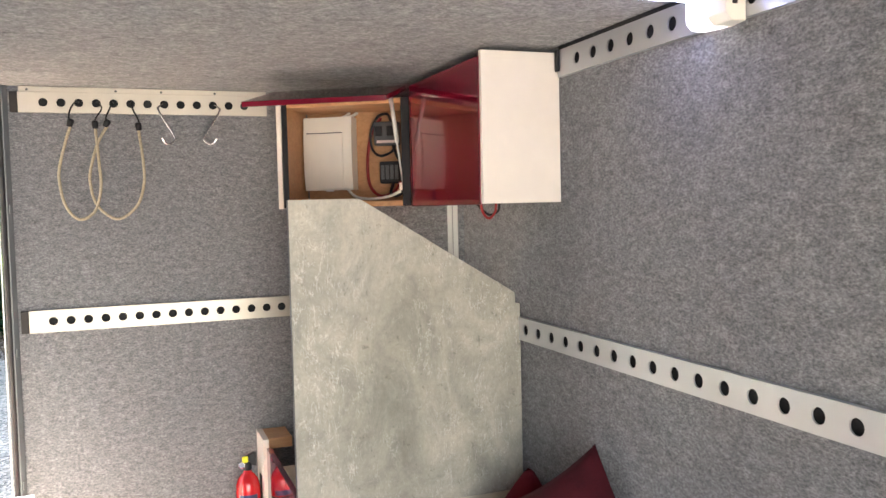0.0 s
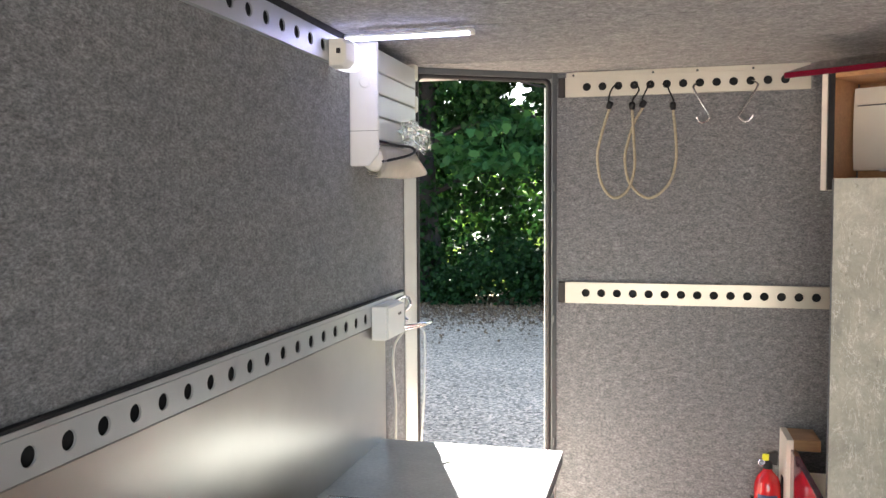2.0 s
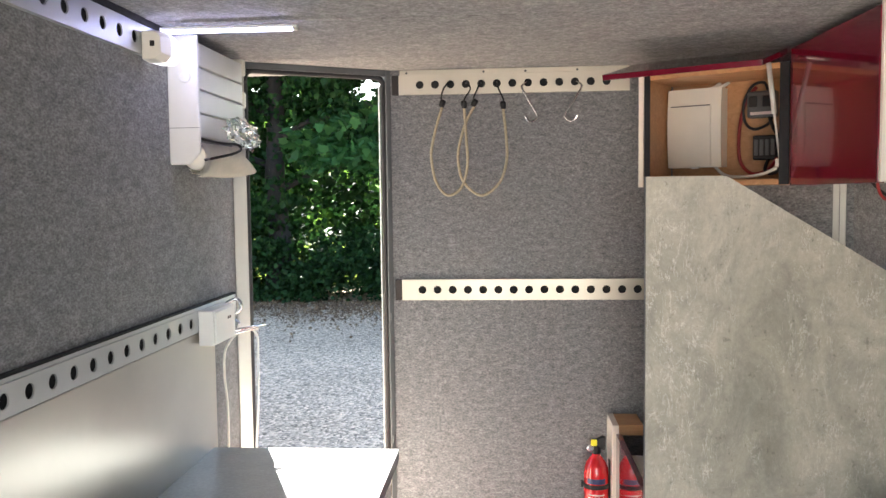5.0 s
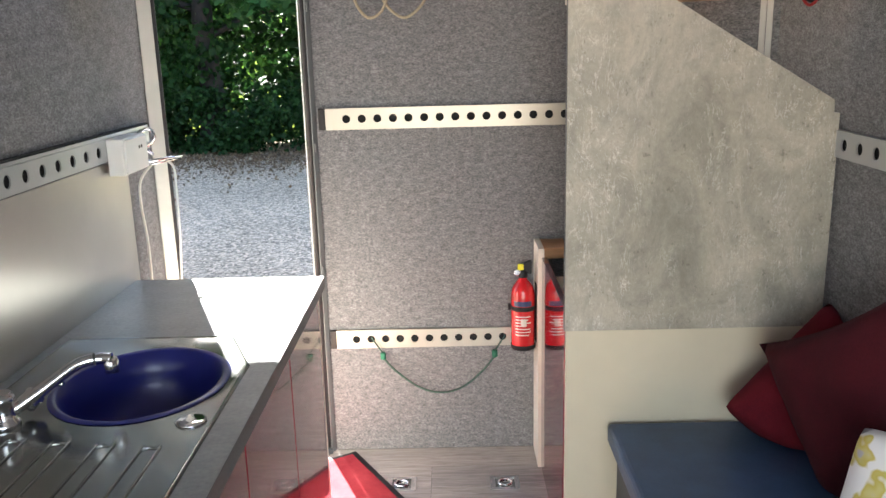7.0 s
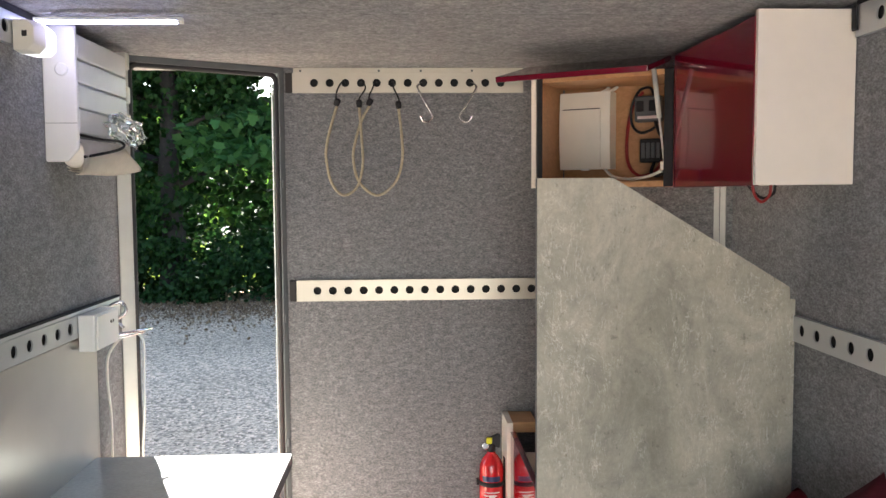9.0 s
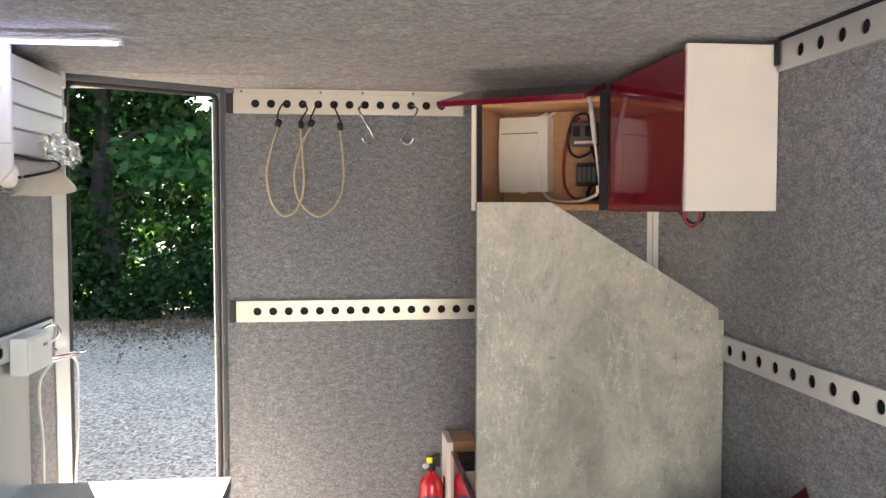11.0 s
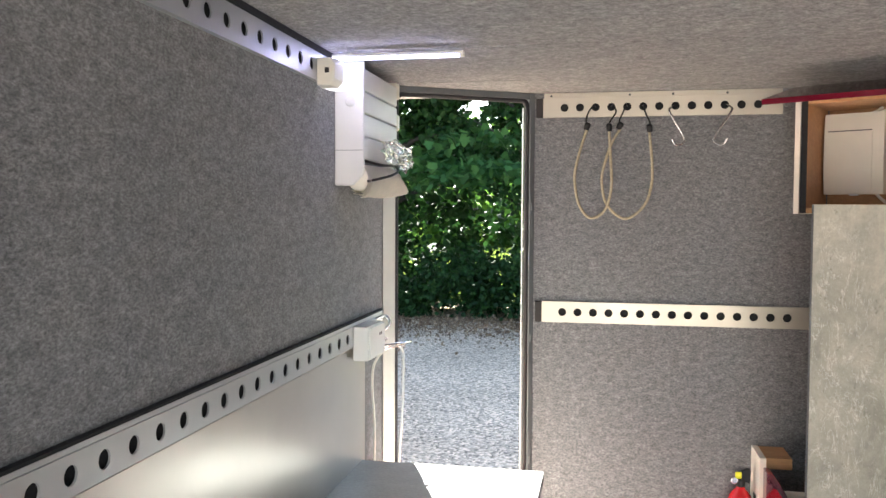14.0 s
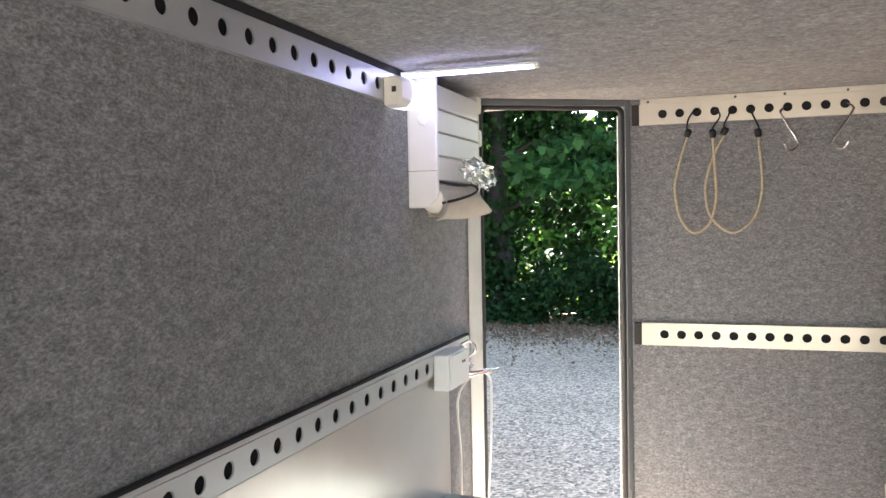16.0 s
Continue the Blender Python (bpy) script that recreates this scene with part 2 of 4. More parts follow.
def leafmat(name, lo, hi, trans):
    """Leaves: each varies in tone, and lets some light through."""
    k = Mat(name, rough=0.62, spec=0.2)
    g = k.t.nodes.new("ShaderNodeNewGeometry")
    c = k.ramp(g.outputs["Random Per Island"], [(0.0, lo), (1.0, hi)])
    k.colour(c)
    tr = k.t.nodes.new("ShaderNodeBsdfTranslucent")
    k.l(c, tr.inputs["Color"])
    mx = k.t.nodes.new("ShaderNodeMixShader")
    mx.inputs["Fac"].default_value = trans
    out = k.t.nodes["Material Output"]
    k.l(k.b.outputs["BSDF"], mx.inputs[1])
    k.l(tr.outputs["BSDF"], mx.inputs[2])
    k.l(mx.outputs["Shader"], out.inputs["Surface"])
    return k.m


GRAVEL = gravel()
LEAF_HEDGE = leafmat("hedge_leaf", (0.0065, 0.022, 0.0055), (0.020, 0.060, 0.0135), 0.25)
LEAF_TREE = leafmat("tree_leaf", (0.0066, 0.0238, 0.0053), (0.0211, 0.066, 0.0132), 0.35)
LEAF_MAPLE = leafmat("maple_leaf", (0.018, 0.058, 0.016), (0.04, 0.12, 0.03), 0.4)
LEAF_FAR = leafmat("far_leaf", (0.05, 0.12, 0.02), (0.14, 0.26, 0.04), 0.35)
LITTER = leafmat("dry_leaf", (0.10, 0.06, 0.035), (0.26, 0.17, 0.10), 0.1)
BARK = plain("dark_bark", (0.016, 0.013, 0.011), 0.95, vary=0.4, scale=12, bump=0.6)
GRASS = plain("meadow_grass", (0.065, 0.095, 0.018), 0.95, vary=0.35, scale=2.0, bump=0.3, spec=0.0)


# ---------------------------------------------------------------- mesh helpers
def box(bm, x0, x1, y0, y1, z0, z1, bevel=0.0, m=None, seg=2):
    """A box between two corners, its edges rounded by bevel, placed by m."""
    vs = [bm.verts.new((x, y, z)) for x in (x0, x1) for y in (y0, y1) for z in (z0, z1)]
    fs = [bm.faces.new([vs[i] for i in q]) for q in ((0, 1, 3, 2), (4, 6, 7, 5), (0, 4, 5, 1), (2, 3, 7, 6), (0, 2, 6, 4), (1, 5, 7, 3))]
    if bevel:
        r = bmesh.ops.bevel(bm, geom=list({e for f in fs for e in f.edges}), offset=bevel, segments=seg, profile=0.5, affect="EDGES")
        vs = list({v for f in r["faces"] for v in f.verts} | {v for v in vs if v.is_valid})
    if m is not None:
        for v in vs:
            v.co = m @ v.co
    return bm


def tube(bm, pts, r, seg=10, closed=False):
    """A round rod along points; r may be one radius or one for each point."""
    pts = [Vector(p) for p in pts]
    rings = []
    up = Vector((0.31, 0.17, 0.93)).normalized()
    for i, p in enumerate(pts):
        d = (pts[min(i + 1, len(pts) - 1)] - pts[max(i - 1, 0)]).normalized()
        a = d.cross(up)
        if a.length < 0.1:
            a = d.cross(Vector((1, 0, 0)))
        a.normalize()
        b = d.cross(a)
        up = a.cross(d) if i else up
        rr = r[i] if isinstance(r, (list, tuple)) else r
        rings.append([bm.verts.new(p + rr * (math.cos(2 * math.pi * k / seg) * a + math.sin(2 * math.pi * k / seg) * b)) for k in range(seg)])
    for q, s in zip(rings, rings[1:]):
        for k in range(seg):
            bm.faces.new((q[k], q[(k + 1) % seg], s[(k + 1) % seg], s[k])).smooth = True
    bm.faces.new(rings[0][::-1])
    bm.faces.new(rings[-1])
    return bm


def spline(pts, n=8):
    """A smooth Catmull-Rom line through points."""
    p = [Vector(a) for a in pts]
    p = [2 * p[0] - p[1]] + p + [2 * p[-1] - p[-2]]
    out = []
    for i in range(1, len(p) - 2):
        for k in range(n):
            t = k / n
            a, b, c, d = p[i - 1:i + 3]
            out.append(0.5 * (2 * b + (c - a) * t + (2 * a - 5 * b + 4 * c - d) * t * t + (3 * b - a - 3 * c + d) * t ** 3))
    return out + [p[-2]]


def lathe(bm, prof, at, seg=24, m=None):
    """A turned body: (radius, height) pairs about a vertical axis at a point, or about m's z axis."""
    rings = []
    for r, h in prof:
        row = []
        for k in range(seg):
            a = 2 * math.pi * k / seg
            co = Vector((r * math.cos(a), r * math.sin(a), h))
            row.append(bm.verts.new(m @ co if m is not None else Vector(at) + co))
        rings.append(row)
    for q, s in zip(rings, rings[1:]):
        for k in range(seg):
            bm.faces.new((q[k], q[(k + 1) % seg], s[(k + 1) % seg], s[k])).smooth = True
    bm.faces.new(rings[0][::-1])
    bm.faces.new(rings[-1])
    return bm


def prism(bm, outline, lo, hi, axis="y", bevel=0.0):
    """An outline of (a, b) pairs drawn out along an axis from lo to hi."""
    put = {"y": lambda a, b, c: (a, c, b), "x": lambda a, b, c: (c, a, b), "z": lambda a, b, c: (a, b, c)}[axis]
    q = [bm.verts.new(put(a, b, lo)) for a, b in outline]
    s = [bm.verts.new(put(a, b, hi)) for a, b in outline]
    fs = [bm.faces.new(q), bm.faces.new(s[::-1])]
    for i in range(len(q)):
        j = (i + 1) % len(q)
        fs.append(bm.faces.new((q[j], q[i], s[i], s[j])))
    if bevel:
        bmesh.ops.bevel(bm, geom=list({e for f in fs for e in f.edges}), offset=bevel, segments=2, profile=0.5, affect="EDGES")
    return bm


def mesh(name, bm, mat, smooth=False):
    me = bpy.data.meshes.new(name)
    bmesh.ops.recalc_face_normals(bm, faces=bm.faces)
    bm.to_mesh(me)
    bm.free()
    me.materials.append(mat)
    if smooth:
        for p in me.polygons:
            p.use_smooth = True
    return me


def thing(name, at, label, category, group="", kind=""):
    ob = new(name)
    ob.location = at
    ob.empty_display_size = 0.05
    return tagged(ob, label, category, group, kind)


def part(name, bm, mat, parent, label="", smooth=False):
    """ONE mesh object under a thing or a part; bm is in world metres."""
    ob = new(name, mesh(name, bm, mat, smooth))
    ob.parent = parent
    if parent.type == "EMPTY":
        ob.matrix_parent_inverse = Matrix.Translation(-parent.location)
    if label:
        ob["label"] = label
    return ob


def solid(name, bm, mat, label, category, group="", kind="", smooth=False):
    return tagged(new(name, mesh(name, bm, mat, smooth)), label, category, group, kind)


def B(*a, **k):
    return box(bmesh.new(), *a, **k)


# ---------------------------------------------------------------- the place
XL, XR, CEIL, REAR = -0.62, 1.45, 2.16, -4.6
CH = 0.31                                    # how far the chamfered corners reach back
FX0, FX1 = -0.10, 0.93                       # the straight part of the front wall
ang = math.atan2(CH, XR - FX1)
# frames on the chamfers: x along the wall to the right, y outwards, z up
ML = Matrix.Translation((XL, -CH, 0)) @ Matrix.Rotation(ang, 4, "Z")
MR = Matrix.Translation((FX1, 0, 0)) @ Matrix.Rotation(-ang, 4, "Z")
CW = math.hypot(CH, XR - FX1)


def rail(length, height, first, pitch, count, r, depth=0.014):
    """A pierced rail: a channel with real round holes; x along it, z up, the face at y = 0 looking to -y."""
    bm = bmesh.new()
    h = height / 2
    x = 0.0
    cuts = [(first + i * pitch) for i in range(count)]
    cells = []
    for c in cuts:
        a, b = c - pitch / 2, c + pitch / 2
        if a > x + 1e-4:
            cells.append((x, a, None))
        cells.append((a, b, c))
        x = b
    if x < length - 1e-4:
        cells.append((x, length, None))
    for a, b, c in cells:
        if c is None:
            bm.faces.new([bm.verts.new(p) for p in ((a, 0, -h), (b, 0, -h), (b, 0, h), (a, 0, h))])
            continue
        w = (b - a) / 2
        corner = math.atan2(h, w)
        angs = sorted({k * math.pi / 8 for k in range(16)} | {corner, math.pi - corner, math.pi + corner, 2 * math.pi - corner})
        ins, outs, back = [], [], []
        for t in angs:
            ct, st = math.cos(t), math.sin(t)
            s = min(w / abs(ct) if abs(ct) > 1e-9 else 1e9, h / abs(st) if abs(st) > 1e-9 else 1e9)
            ins.append(bm.verts.new((c + r * ct, 0, r * st)))
            back.append(bm.verts.new((c + r * ct, 0.004, r * st)))
            outs.append(bm.verts.new((c + s * ct, 0, s * st)))
        n = len(angs)
        for k in range(n):
            j = (k + 1) % n
            bm.faces.new((ins[k], ins[j], outs[j], outs[k]))
            bm.faces.new((ins[k], back[k], back[j], ins[j]))
    for z in (-h, h):                          # the channel's flanges
        bm.faces.new([bm.verts.new(p) for p in ((0, 0, z), (length, 0, z), (length, depth, z), (0, depth, z))])
    for e in (0, length):
        bm.faces.new([bm.verts.new(p) for p in ((e, 0, -h), (e, 0, h), (e, depth, h), (e, depth, -h))])
    return bm


def put_rail(m, length, height, first, pitch, count, r, mat, label, end=True, screws=(), far_end=False):
    t = thing("wall_rail", m.translation, label, "lashing rail", "pierced wall rails")
    bm = rail(length, height, first, pitch, count, r)
    bmesh.ops.remove_doubles(bm, verts=bm.verts, dist=1e-5)
    bm.transform(m)
    part("channel", bm, mat, t)
    # black sheet paints the shade inside the channel, seen through the holes
    part("shade_sheet", B(0.001, length - 0.001, 0.0105, 0.0135, -height / 2 + 0.001, height / 2 - 0.001, m=m), DARK, t, "black sheet standing in for the shade inside the holes")
    if end:
        part("end_cap", B(-0.026, -0.001, 0.0, 0.013, -height / 2, height / 2, 0.002, m=m), BROWNEND, t, "dark end cap")
    if far_end:
        part("end_cap", B(length + 0.001, length + 0.026, 0.0, 0.013, -height / 2, height / 2, 0.002, m=m), BROWNEND, t, "dark end cap")
    for x in screws:
        part("screw", lathe(bmesh.new(), [(0.0045, 0), (0.004, 0.002), (0.002, 0.003)], None, 10,
                            m @ Matrix.Translation((x, -0.001, height / 2 + 0.0075)) @ Matrix.Rotation(radians(90), 4, "X")), GREYP, t)
    return t


# floor: a base with planks laid along x
floor = solid("floor", B(XL - 0.05, XR + 0.05, REAR, 0.05, -0.08, -0.004), DARK, "grey wood-look vinyl floor laid in planks", "floor", kind="structure")
# ceiling in felt, with two seams
bm = bmesh.new()
for y0, y1 in ((REAR, -2.30), (-2.297, -0.918), (-0.915, -0.33), (-0.327, 0.06)):
    box(bm, XL - 0.05, XR + 0.05, y0, y1, CEIL, CEIL + 0.05, 0.0015, seg=1)
solid("ceiling", bm, FELT_CEIL, "pale grey felt-lined ceiling with fine seams", "ceiling", kind="structure")

solid("wall_left", B(XL - 0.05, XL, REAR, -CH, 0, CEIL), FELT, "grey felt-lined side wall", "wall", kind="structure")
solid("wall_right", B(XR, XR + 0.05, REAR, -CH, 0, CEIL), FELT, "grey felt-lined side wall", "wall", kind="structure")
solid("wall_front", B(FX0 - 0.013, FX1, 0, 0.05, 0, CEIL), FELT, "grey felt-lined end wall", "wall", kind="structure")
solid("wall_chamfer", B(0, CW, 0, 0.05, 0, CEIL, m=MR), FELT, "grey felt-lined slanted corner wall", "wall", kind="structure")
bm = bmesh.new()
box(bm, XL - 0.05, -0.30, REAR - 0.05, REAR, 0, CEIL)
box(bm, 1.20, XR + 0.05, REAR - 0.05, REAR, 0, CEIL)
box(bm, -0.30, 1.20, REAR - 0.05, REAR, 2.0, CEIL)
solid("wall_rear", bm, FELT, "grey felt-lined rear wall, unseen, with an assumed open doorway", "wall", kind="structure")
# corner trim of the slanted wall
bm = B(CW - 0.062, CW - 0.043, -0.006, 0, 0, CEIL, 0.002, m=MR)
box(bm, CW - 0.041, CW - 0.022, -0.006, 0, 0, CEIL, 0.002, m=MR)
solid("trim", bm, FRAME_L, "pale aluminium corner trim", "trim", kind="structure")

# the side door's frame in the slanted corner; the door itself stands open outside
door = thing("door_1", (XL + 0.25, -CH / 2, 0), "open side doorway with grey aluminium frame and black seal", "door", kind="structure")
j0, j1, top = 0.045, CW - 0.046, 2.138
part("jamb", B(0.0, j0, -0.004, 0.06, 0, CEIL, 0.003, m=ML), FRAME_L, door, "pale grey jamb")
part("jamb", B(j1 + 0.012, CW - 0.013, -0.004, 0.034, 0, CEIL, 0.003, m=ML), FRAME, door, "grey jamb")
part("lintel", B(j0, j1 + 0.012, -0.004, 0.034, top, CEIL, 0.003, m=ML), FRAME, door, "grey lintel")
part("threshold", B(j0, j1 + 0.012, -0.02, 0.06, 0.0, 0.018, 0.003, m=ML), FRAME, door, "aluminium threshold")


def seal(inset, r):
    """The rounded rubber lip round the opening."""
    a, b, c, rr = j0 + inset, j1 + 0.012 - inset, top - inset, 0.03
    pts = [(a, 0.012, 0.02), (a, 0.012, c - rr)]
    pts += [(a + rr - rr * math.cos(k), 0.012, c - rr + rr * math.sin(k)) for k in [i * math.pi / 12 for i in range(1, 7)]]
    pts += [(b - rr + rr * math.sin(k), 0.012, c - rr + rr * math.cos(k)) for k in [i * math.pi / 12 for i in range(0, 7)]]
    pts += [(b, 0.012, 0.02)]
    return tube(bmesh.new(), [ML @ Vector(p) for p in pts], r, 8)


part("seal", seal(0.004, 0.011), RUBBER, door, "black rubber door seal")
# pale strip on the dark jamb paints the sun catching its edge
part("sunlit_edge", B(j1 - 0.003, j1 + 0.001, 0.028, 0.034, 0.02, top - 0.03, 0.001, m=ML), FRAME_L, door, "pale strip standing in for the jamb's sunlit edge")
for z in (0.75, 1.22, 1.72):
    part("catch", B(CW - 0.028, CW - 0.018, -0.010, -0.004, z, z + 0.03, 0.002, m=ML), FRAME, door, "small metal catch")

# stainless sheets on the side wall
bm = B(XL, XL + 0.004, -3.6, -0.546, 0.80, 1.285, 0.001, seg=1)
sp = solid("splashback", bm, STEEL, "brushed stainless steel splashback behind the worktop", "splashback", kind="structure")
bm = B(XL, XL + 0.0165, REAR + 0.02, -2.256, 1.3575, CEIL - 0.002, 0.001)
box(bm, XL + 0.0145, XL + 0.0165, REAR + 0.02, -2.256, 1.344, 1.3575)
solid("wall_sheet", bm, STEEL, "tall brushed stainless steel wall sheet", "wall panel", kind="structure")

# rails: front wall (three), side walls (upper and lower)
P, QL, QR = 0.0573, 0.0829, 0.0860
put_rail(Matrix.Translation((-0.079, -0.014, 2.104)), 0.85, 0.072, 0.079, P, 13, 0.0150, ALU, "aluminium lashing rail under the ceiling, holes holding cords and hooks", screws=(0.03, 0.317, 0.471, 0.66))
put_rail(Matrix.Translation((-0.077, -0.014, 1.337)), 0.963, 0.078, 0.077, P, 15, 0.0152, ALU, "aluminium lashing rail across the felt wall", far_end=True)
put_rail(Matrix.Translation((-0.082, -0.014, 0.479)), 0.77, 0.074, 0.077, P, 13, 0.0150, ALU, "low aluminium lashing rail with a green cord hooked in")
solid("rail_flange", B(-0.075, 0.77, -0.0125, -0.001, 2.1405, 2.159, 0.001), ALU, "thin aluminium flange above the top rail", "trim", kind="structure")
WL = Matrix.Translation((XL + 0.014, 0, 0)) @ Matrix.Rotation(radians(90), 4, "Z")      # x along +y, face to +x
WR = Matrix.Translation((XR - 0.014, 0, 0)) @ Matrix.Rotation(radians(-90), 4, "Z")     # x along -y, face to -x
put_rail(WL @ Matrix.Translation((-3.75, 0, 1.3235)), 3.39, 0.064, 3.75 - 0.762 - 27 * QL, QL, 32, 0.0160, ALU_SIDE, "long aluminium lashing rail below the felt", end=False)
put_rail(WL @ Matrix.Translation((-3.75, 0, 2.0995)), 2.88, 0.076, 3.75 - 1.072 - 25 * QL, QL, 27, 0.0160, ALU_SIDE, "long aluminium lashing rail under the ceiling", end=False)
put_rail(WR @ Matrix.Translation((0.795, 0, 1.3055)), 3.1, 0.073, 0.8476 - 0.795, QR, 34, 0.0165, ALU_SIDE, "long aluminium lashing rail along the felt wall", end=False)
put_rail(WR @ Matrix.Translation((1.09, 0, 2.108)), 2.7, 0.076, 1.1957 - 1.09, QR, 29, 0.0165, ALU_SIDE, "long aluminium lashing rail under the ceiling", end=False)
solid("rail_flange_side", B(XL, XL + 0.0125, -2.254, -0.36, 1.3558, 1.3655, 0.001), ALU_SIDE, "narrow grey flange above the side rail", "trim", kind="structure")
solid("trim_lath", B(XL, XL + 0.014, -2.254, -0.36, 1.3660, 1.3725, 0.001), DARK, "dark lath above the side rail", "trim", kind="structure")
solid("trim_lath_upper", B(XL, XL + 0.012, -3.7, -0.62, 2.1395, 2.158, 0.001), DARK, "dark lath at the ceiling edge", "trim", kind="structure")
solid("trim_lath_right", B(XR - 0.012, XR, -3.7, -1.09, 2.1465, 2.158, 0.001), DARK, "dark lath at the ceiling edge", "trim", kind="structure")

# ---------------------------------------------------------------- kitchen run
YK0, YK1 = -3.0, -0.595
kit = thing("kitchen_unit", (-0.33, -1.8, 0), "fitted kitchen unit with glossy dark red doors", "kitchen unit")
part("carcass", B(XL + 0.006, -0.066, YK0, YK1 - 0.004, 0.10, 0.70, 0.001), WHITE, kit, "white carcass")
part("plinth", B(XL + 0.05, -0.10, YK0, YK1 - 0.02, 0.0, 0.10), BLACKP, kit, "dark plinth")
part("end_panel", B(XL + 0.006, -0.046, YK1 - 0.003, YK1 + 0.012, 0.0, 0.861, 0.001), WHITE, kit, "pale end panel")
for i in range(5):
    y1 = YK1 - 0.006 - i * 0.48
    part("door", B(-0.064, -0.046, y1 - 0.474, y1, 0.105, 0.852, 0.002), RED, kit, "glossy dark red door")
top = solid("worktop", bmesh.new(), WORKTOP, "dark grey stone-effect worktop, sunlit at the door end", "worktop")
bm = bmesh.new()
sx0, sx1, sy0, sy1 = -0.480, -0.112, -1.615, -1.203
for a in ((XL + 0.005, -0.025, sy1, YK1 + 0.015), (XL + 0.005, -0.025, YK0, sy0), (XL + 0.005, sx0, sy0, sy1), (sx1, -0.025, sy0, sy1), (-0.160, sx1, -1.262, sy1)):
    box(bm, a[0], a[1], a[2], a[3], 0.862, 0.90)
bmesh.ops.remove_doubles(bm, verts=bm.verts, dist=1e-5)
bmesh.ops.recalc_face_normals(bm, faces=bm.faces)
bm.to_mesh(top.data)
bm.free()
top_edge = part("edge_band", B(-0.0249, -0.0235, YK0, YK1 + 0.015, 0.863, 0.899), GREYP, top, "dark worktop edge")


def ring(cx, cy, rx, ry, n, z, sq=2.0):
    out = []
    for k in range(n):
        a = 2 * math.pi * k / n
        c, s = math.cos(a), math.sin(a)
        out.append(Vector((cx + rx * math.copysign(abs(c) ** (2 / sq), c), cy + ry * math.copysign(abs(s) ** (2 / sq), s), z)))
    return out


def loft(bm, rings):
    rows = [[bm.verts.new(p) for p in r] for r in rings]
    n = len(rows[0])
    for q, s in zip(rows, rows[1:]):
        for k in range(n):
            bm.faces.new((q[k], q[(k + 1) % n], s[(k + 1) % n], s[k])).smooth = True
    return rows


sink = thing("sink", (-0.33, -1.55, 0.9), "inset stainless steel sink with drainer and round blue bowl", "sink")
bx, by, brx, bry = -0.297, -1.41, 0.172, 0.196
N = 48
outline = []
corners = [(-0.085, -2.05), (-0.085, -1.32), (-0.17, -1.125), (-0.585, -1.125), (-0.585, -2.05)]


def poly_ray(cx, cy, a, poly):
    """Where the ray from a centre at an angle leaves a polygon."""
    d = Vector((math.cos(a), math.sin(a)))
    best = 9
    for p, q in zip(poly, poly[1:] + poly[:1]):
        ex, ey = q[0] - p[0], q[1] - p[1]
        den = d.x * ey - d.y * ex
        if abs(den) < 1e-9:
            continue
        s = ((p[0] - cx) * ey - (p[1] - cy) * ex) / den
        u = ((p[0] - cx) * d.y - (p[1] - cy) * d.x) / den
        if s > 0 and -1e-6 <= u <= 1 + 1e-6:
            best = min(best, s)
    return Vector((cx + d.x * best, cy + d.y * best, 0))


angs = sorted([2 * math.pi * k / N for k in range(N)] + [math.atan2(c[1] - by, c[0] - bx) % (2 * math.pi) for c in corners])
inner = [Vector((bx + (brx + 0.012) * math.cos(a), by + (bry + 0.012) * math.sin(a), 0.902)) for a in angs]
mid = []
outer = []
rim = []
for a in angs:
    p = poly_ray(bx, by, a, corners)
    outer.append(Vector((p.x, p.y, 0.9005)))
    c = Vector((bx, by, 0))
    rim.append(c + (p - c) * 0.985 + Vector((0, 0, 0.9055)))
    mid.append(c + (p - c) * 0.955 + Vector((0, 0, 0.903)))
bm = bmesh.new()
loft(bm, [outer, rim, mid, inner])
part("top", bm, SINK, sink, "brushed steel sink top")
for i in range(5):                             # pressed ribs: long narrow loops, open towards the near end
    x, y1 = -0.525 + i * 0.088, -1.665 - 0.012 * i
    loop = [(x - 0.016, -2.0, 0.9022), (x - 0.016, y1 - 0.02, 0.9028), (x - 0.012, y1 - 0.004, 0.9028), (x, y1, 0.9028), (x + 0.012, y1 - 0.004, 0.9028), (x + 0.016, y1 - 0.02, 0.9028), (x + 0.016, -2.0, 0.9022)]
    part("drainer_rib", tube(bmesh.new(), spline(loop, 5), 0.0030, 8), SINK, sink)
bm = bmesh.new()
loft(bm, [ring(bx, by, brx + 0.013, bry + 0.013, 40, 0.9035), ring(bx, by, brx + 0.004, bry + 0.004, 40, 0.908), ring(bx, by, brx - 0.006, bry - 0.006, 40, 0.903),
          ring(bx, by, brx - 0.014, bry - 0.014, 40, 0.85), ring(bx, by, brx - 0.03, bry - 0.03, 40, 0.77), ring(bx, by, brx - 0.06, bry - 0.06, 40, 0.752), ring(bx, by, 0.02, 0.02, 40, 0.75)])
bowl = part("bowl", bm, BLUEB, sink, "cobalt blue enamel bowl", True)
part("waste", lathe(bmesh.new(), [(0.024, 0.0), (0.022, 0.003), (0.01, 0.002)], (bx, by, 0.751), 20), CHROME, bowl, "chrome waste")
part("plug_knob", lathe(bmesh.new(), [(0.030, 0.0), (0.029, 0.003), (0.024, 0.0045), (0.01, 0.005)], (-0.132, -1.608, 0.903), 24), CHROME, sink, "round chrome cover")

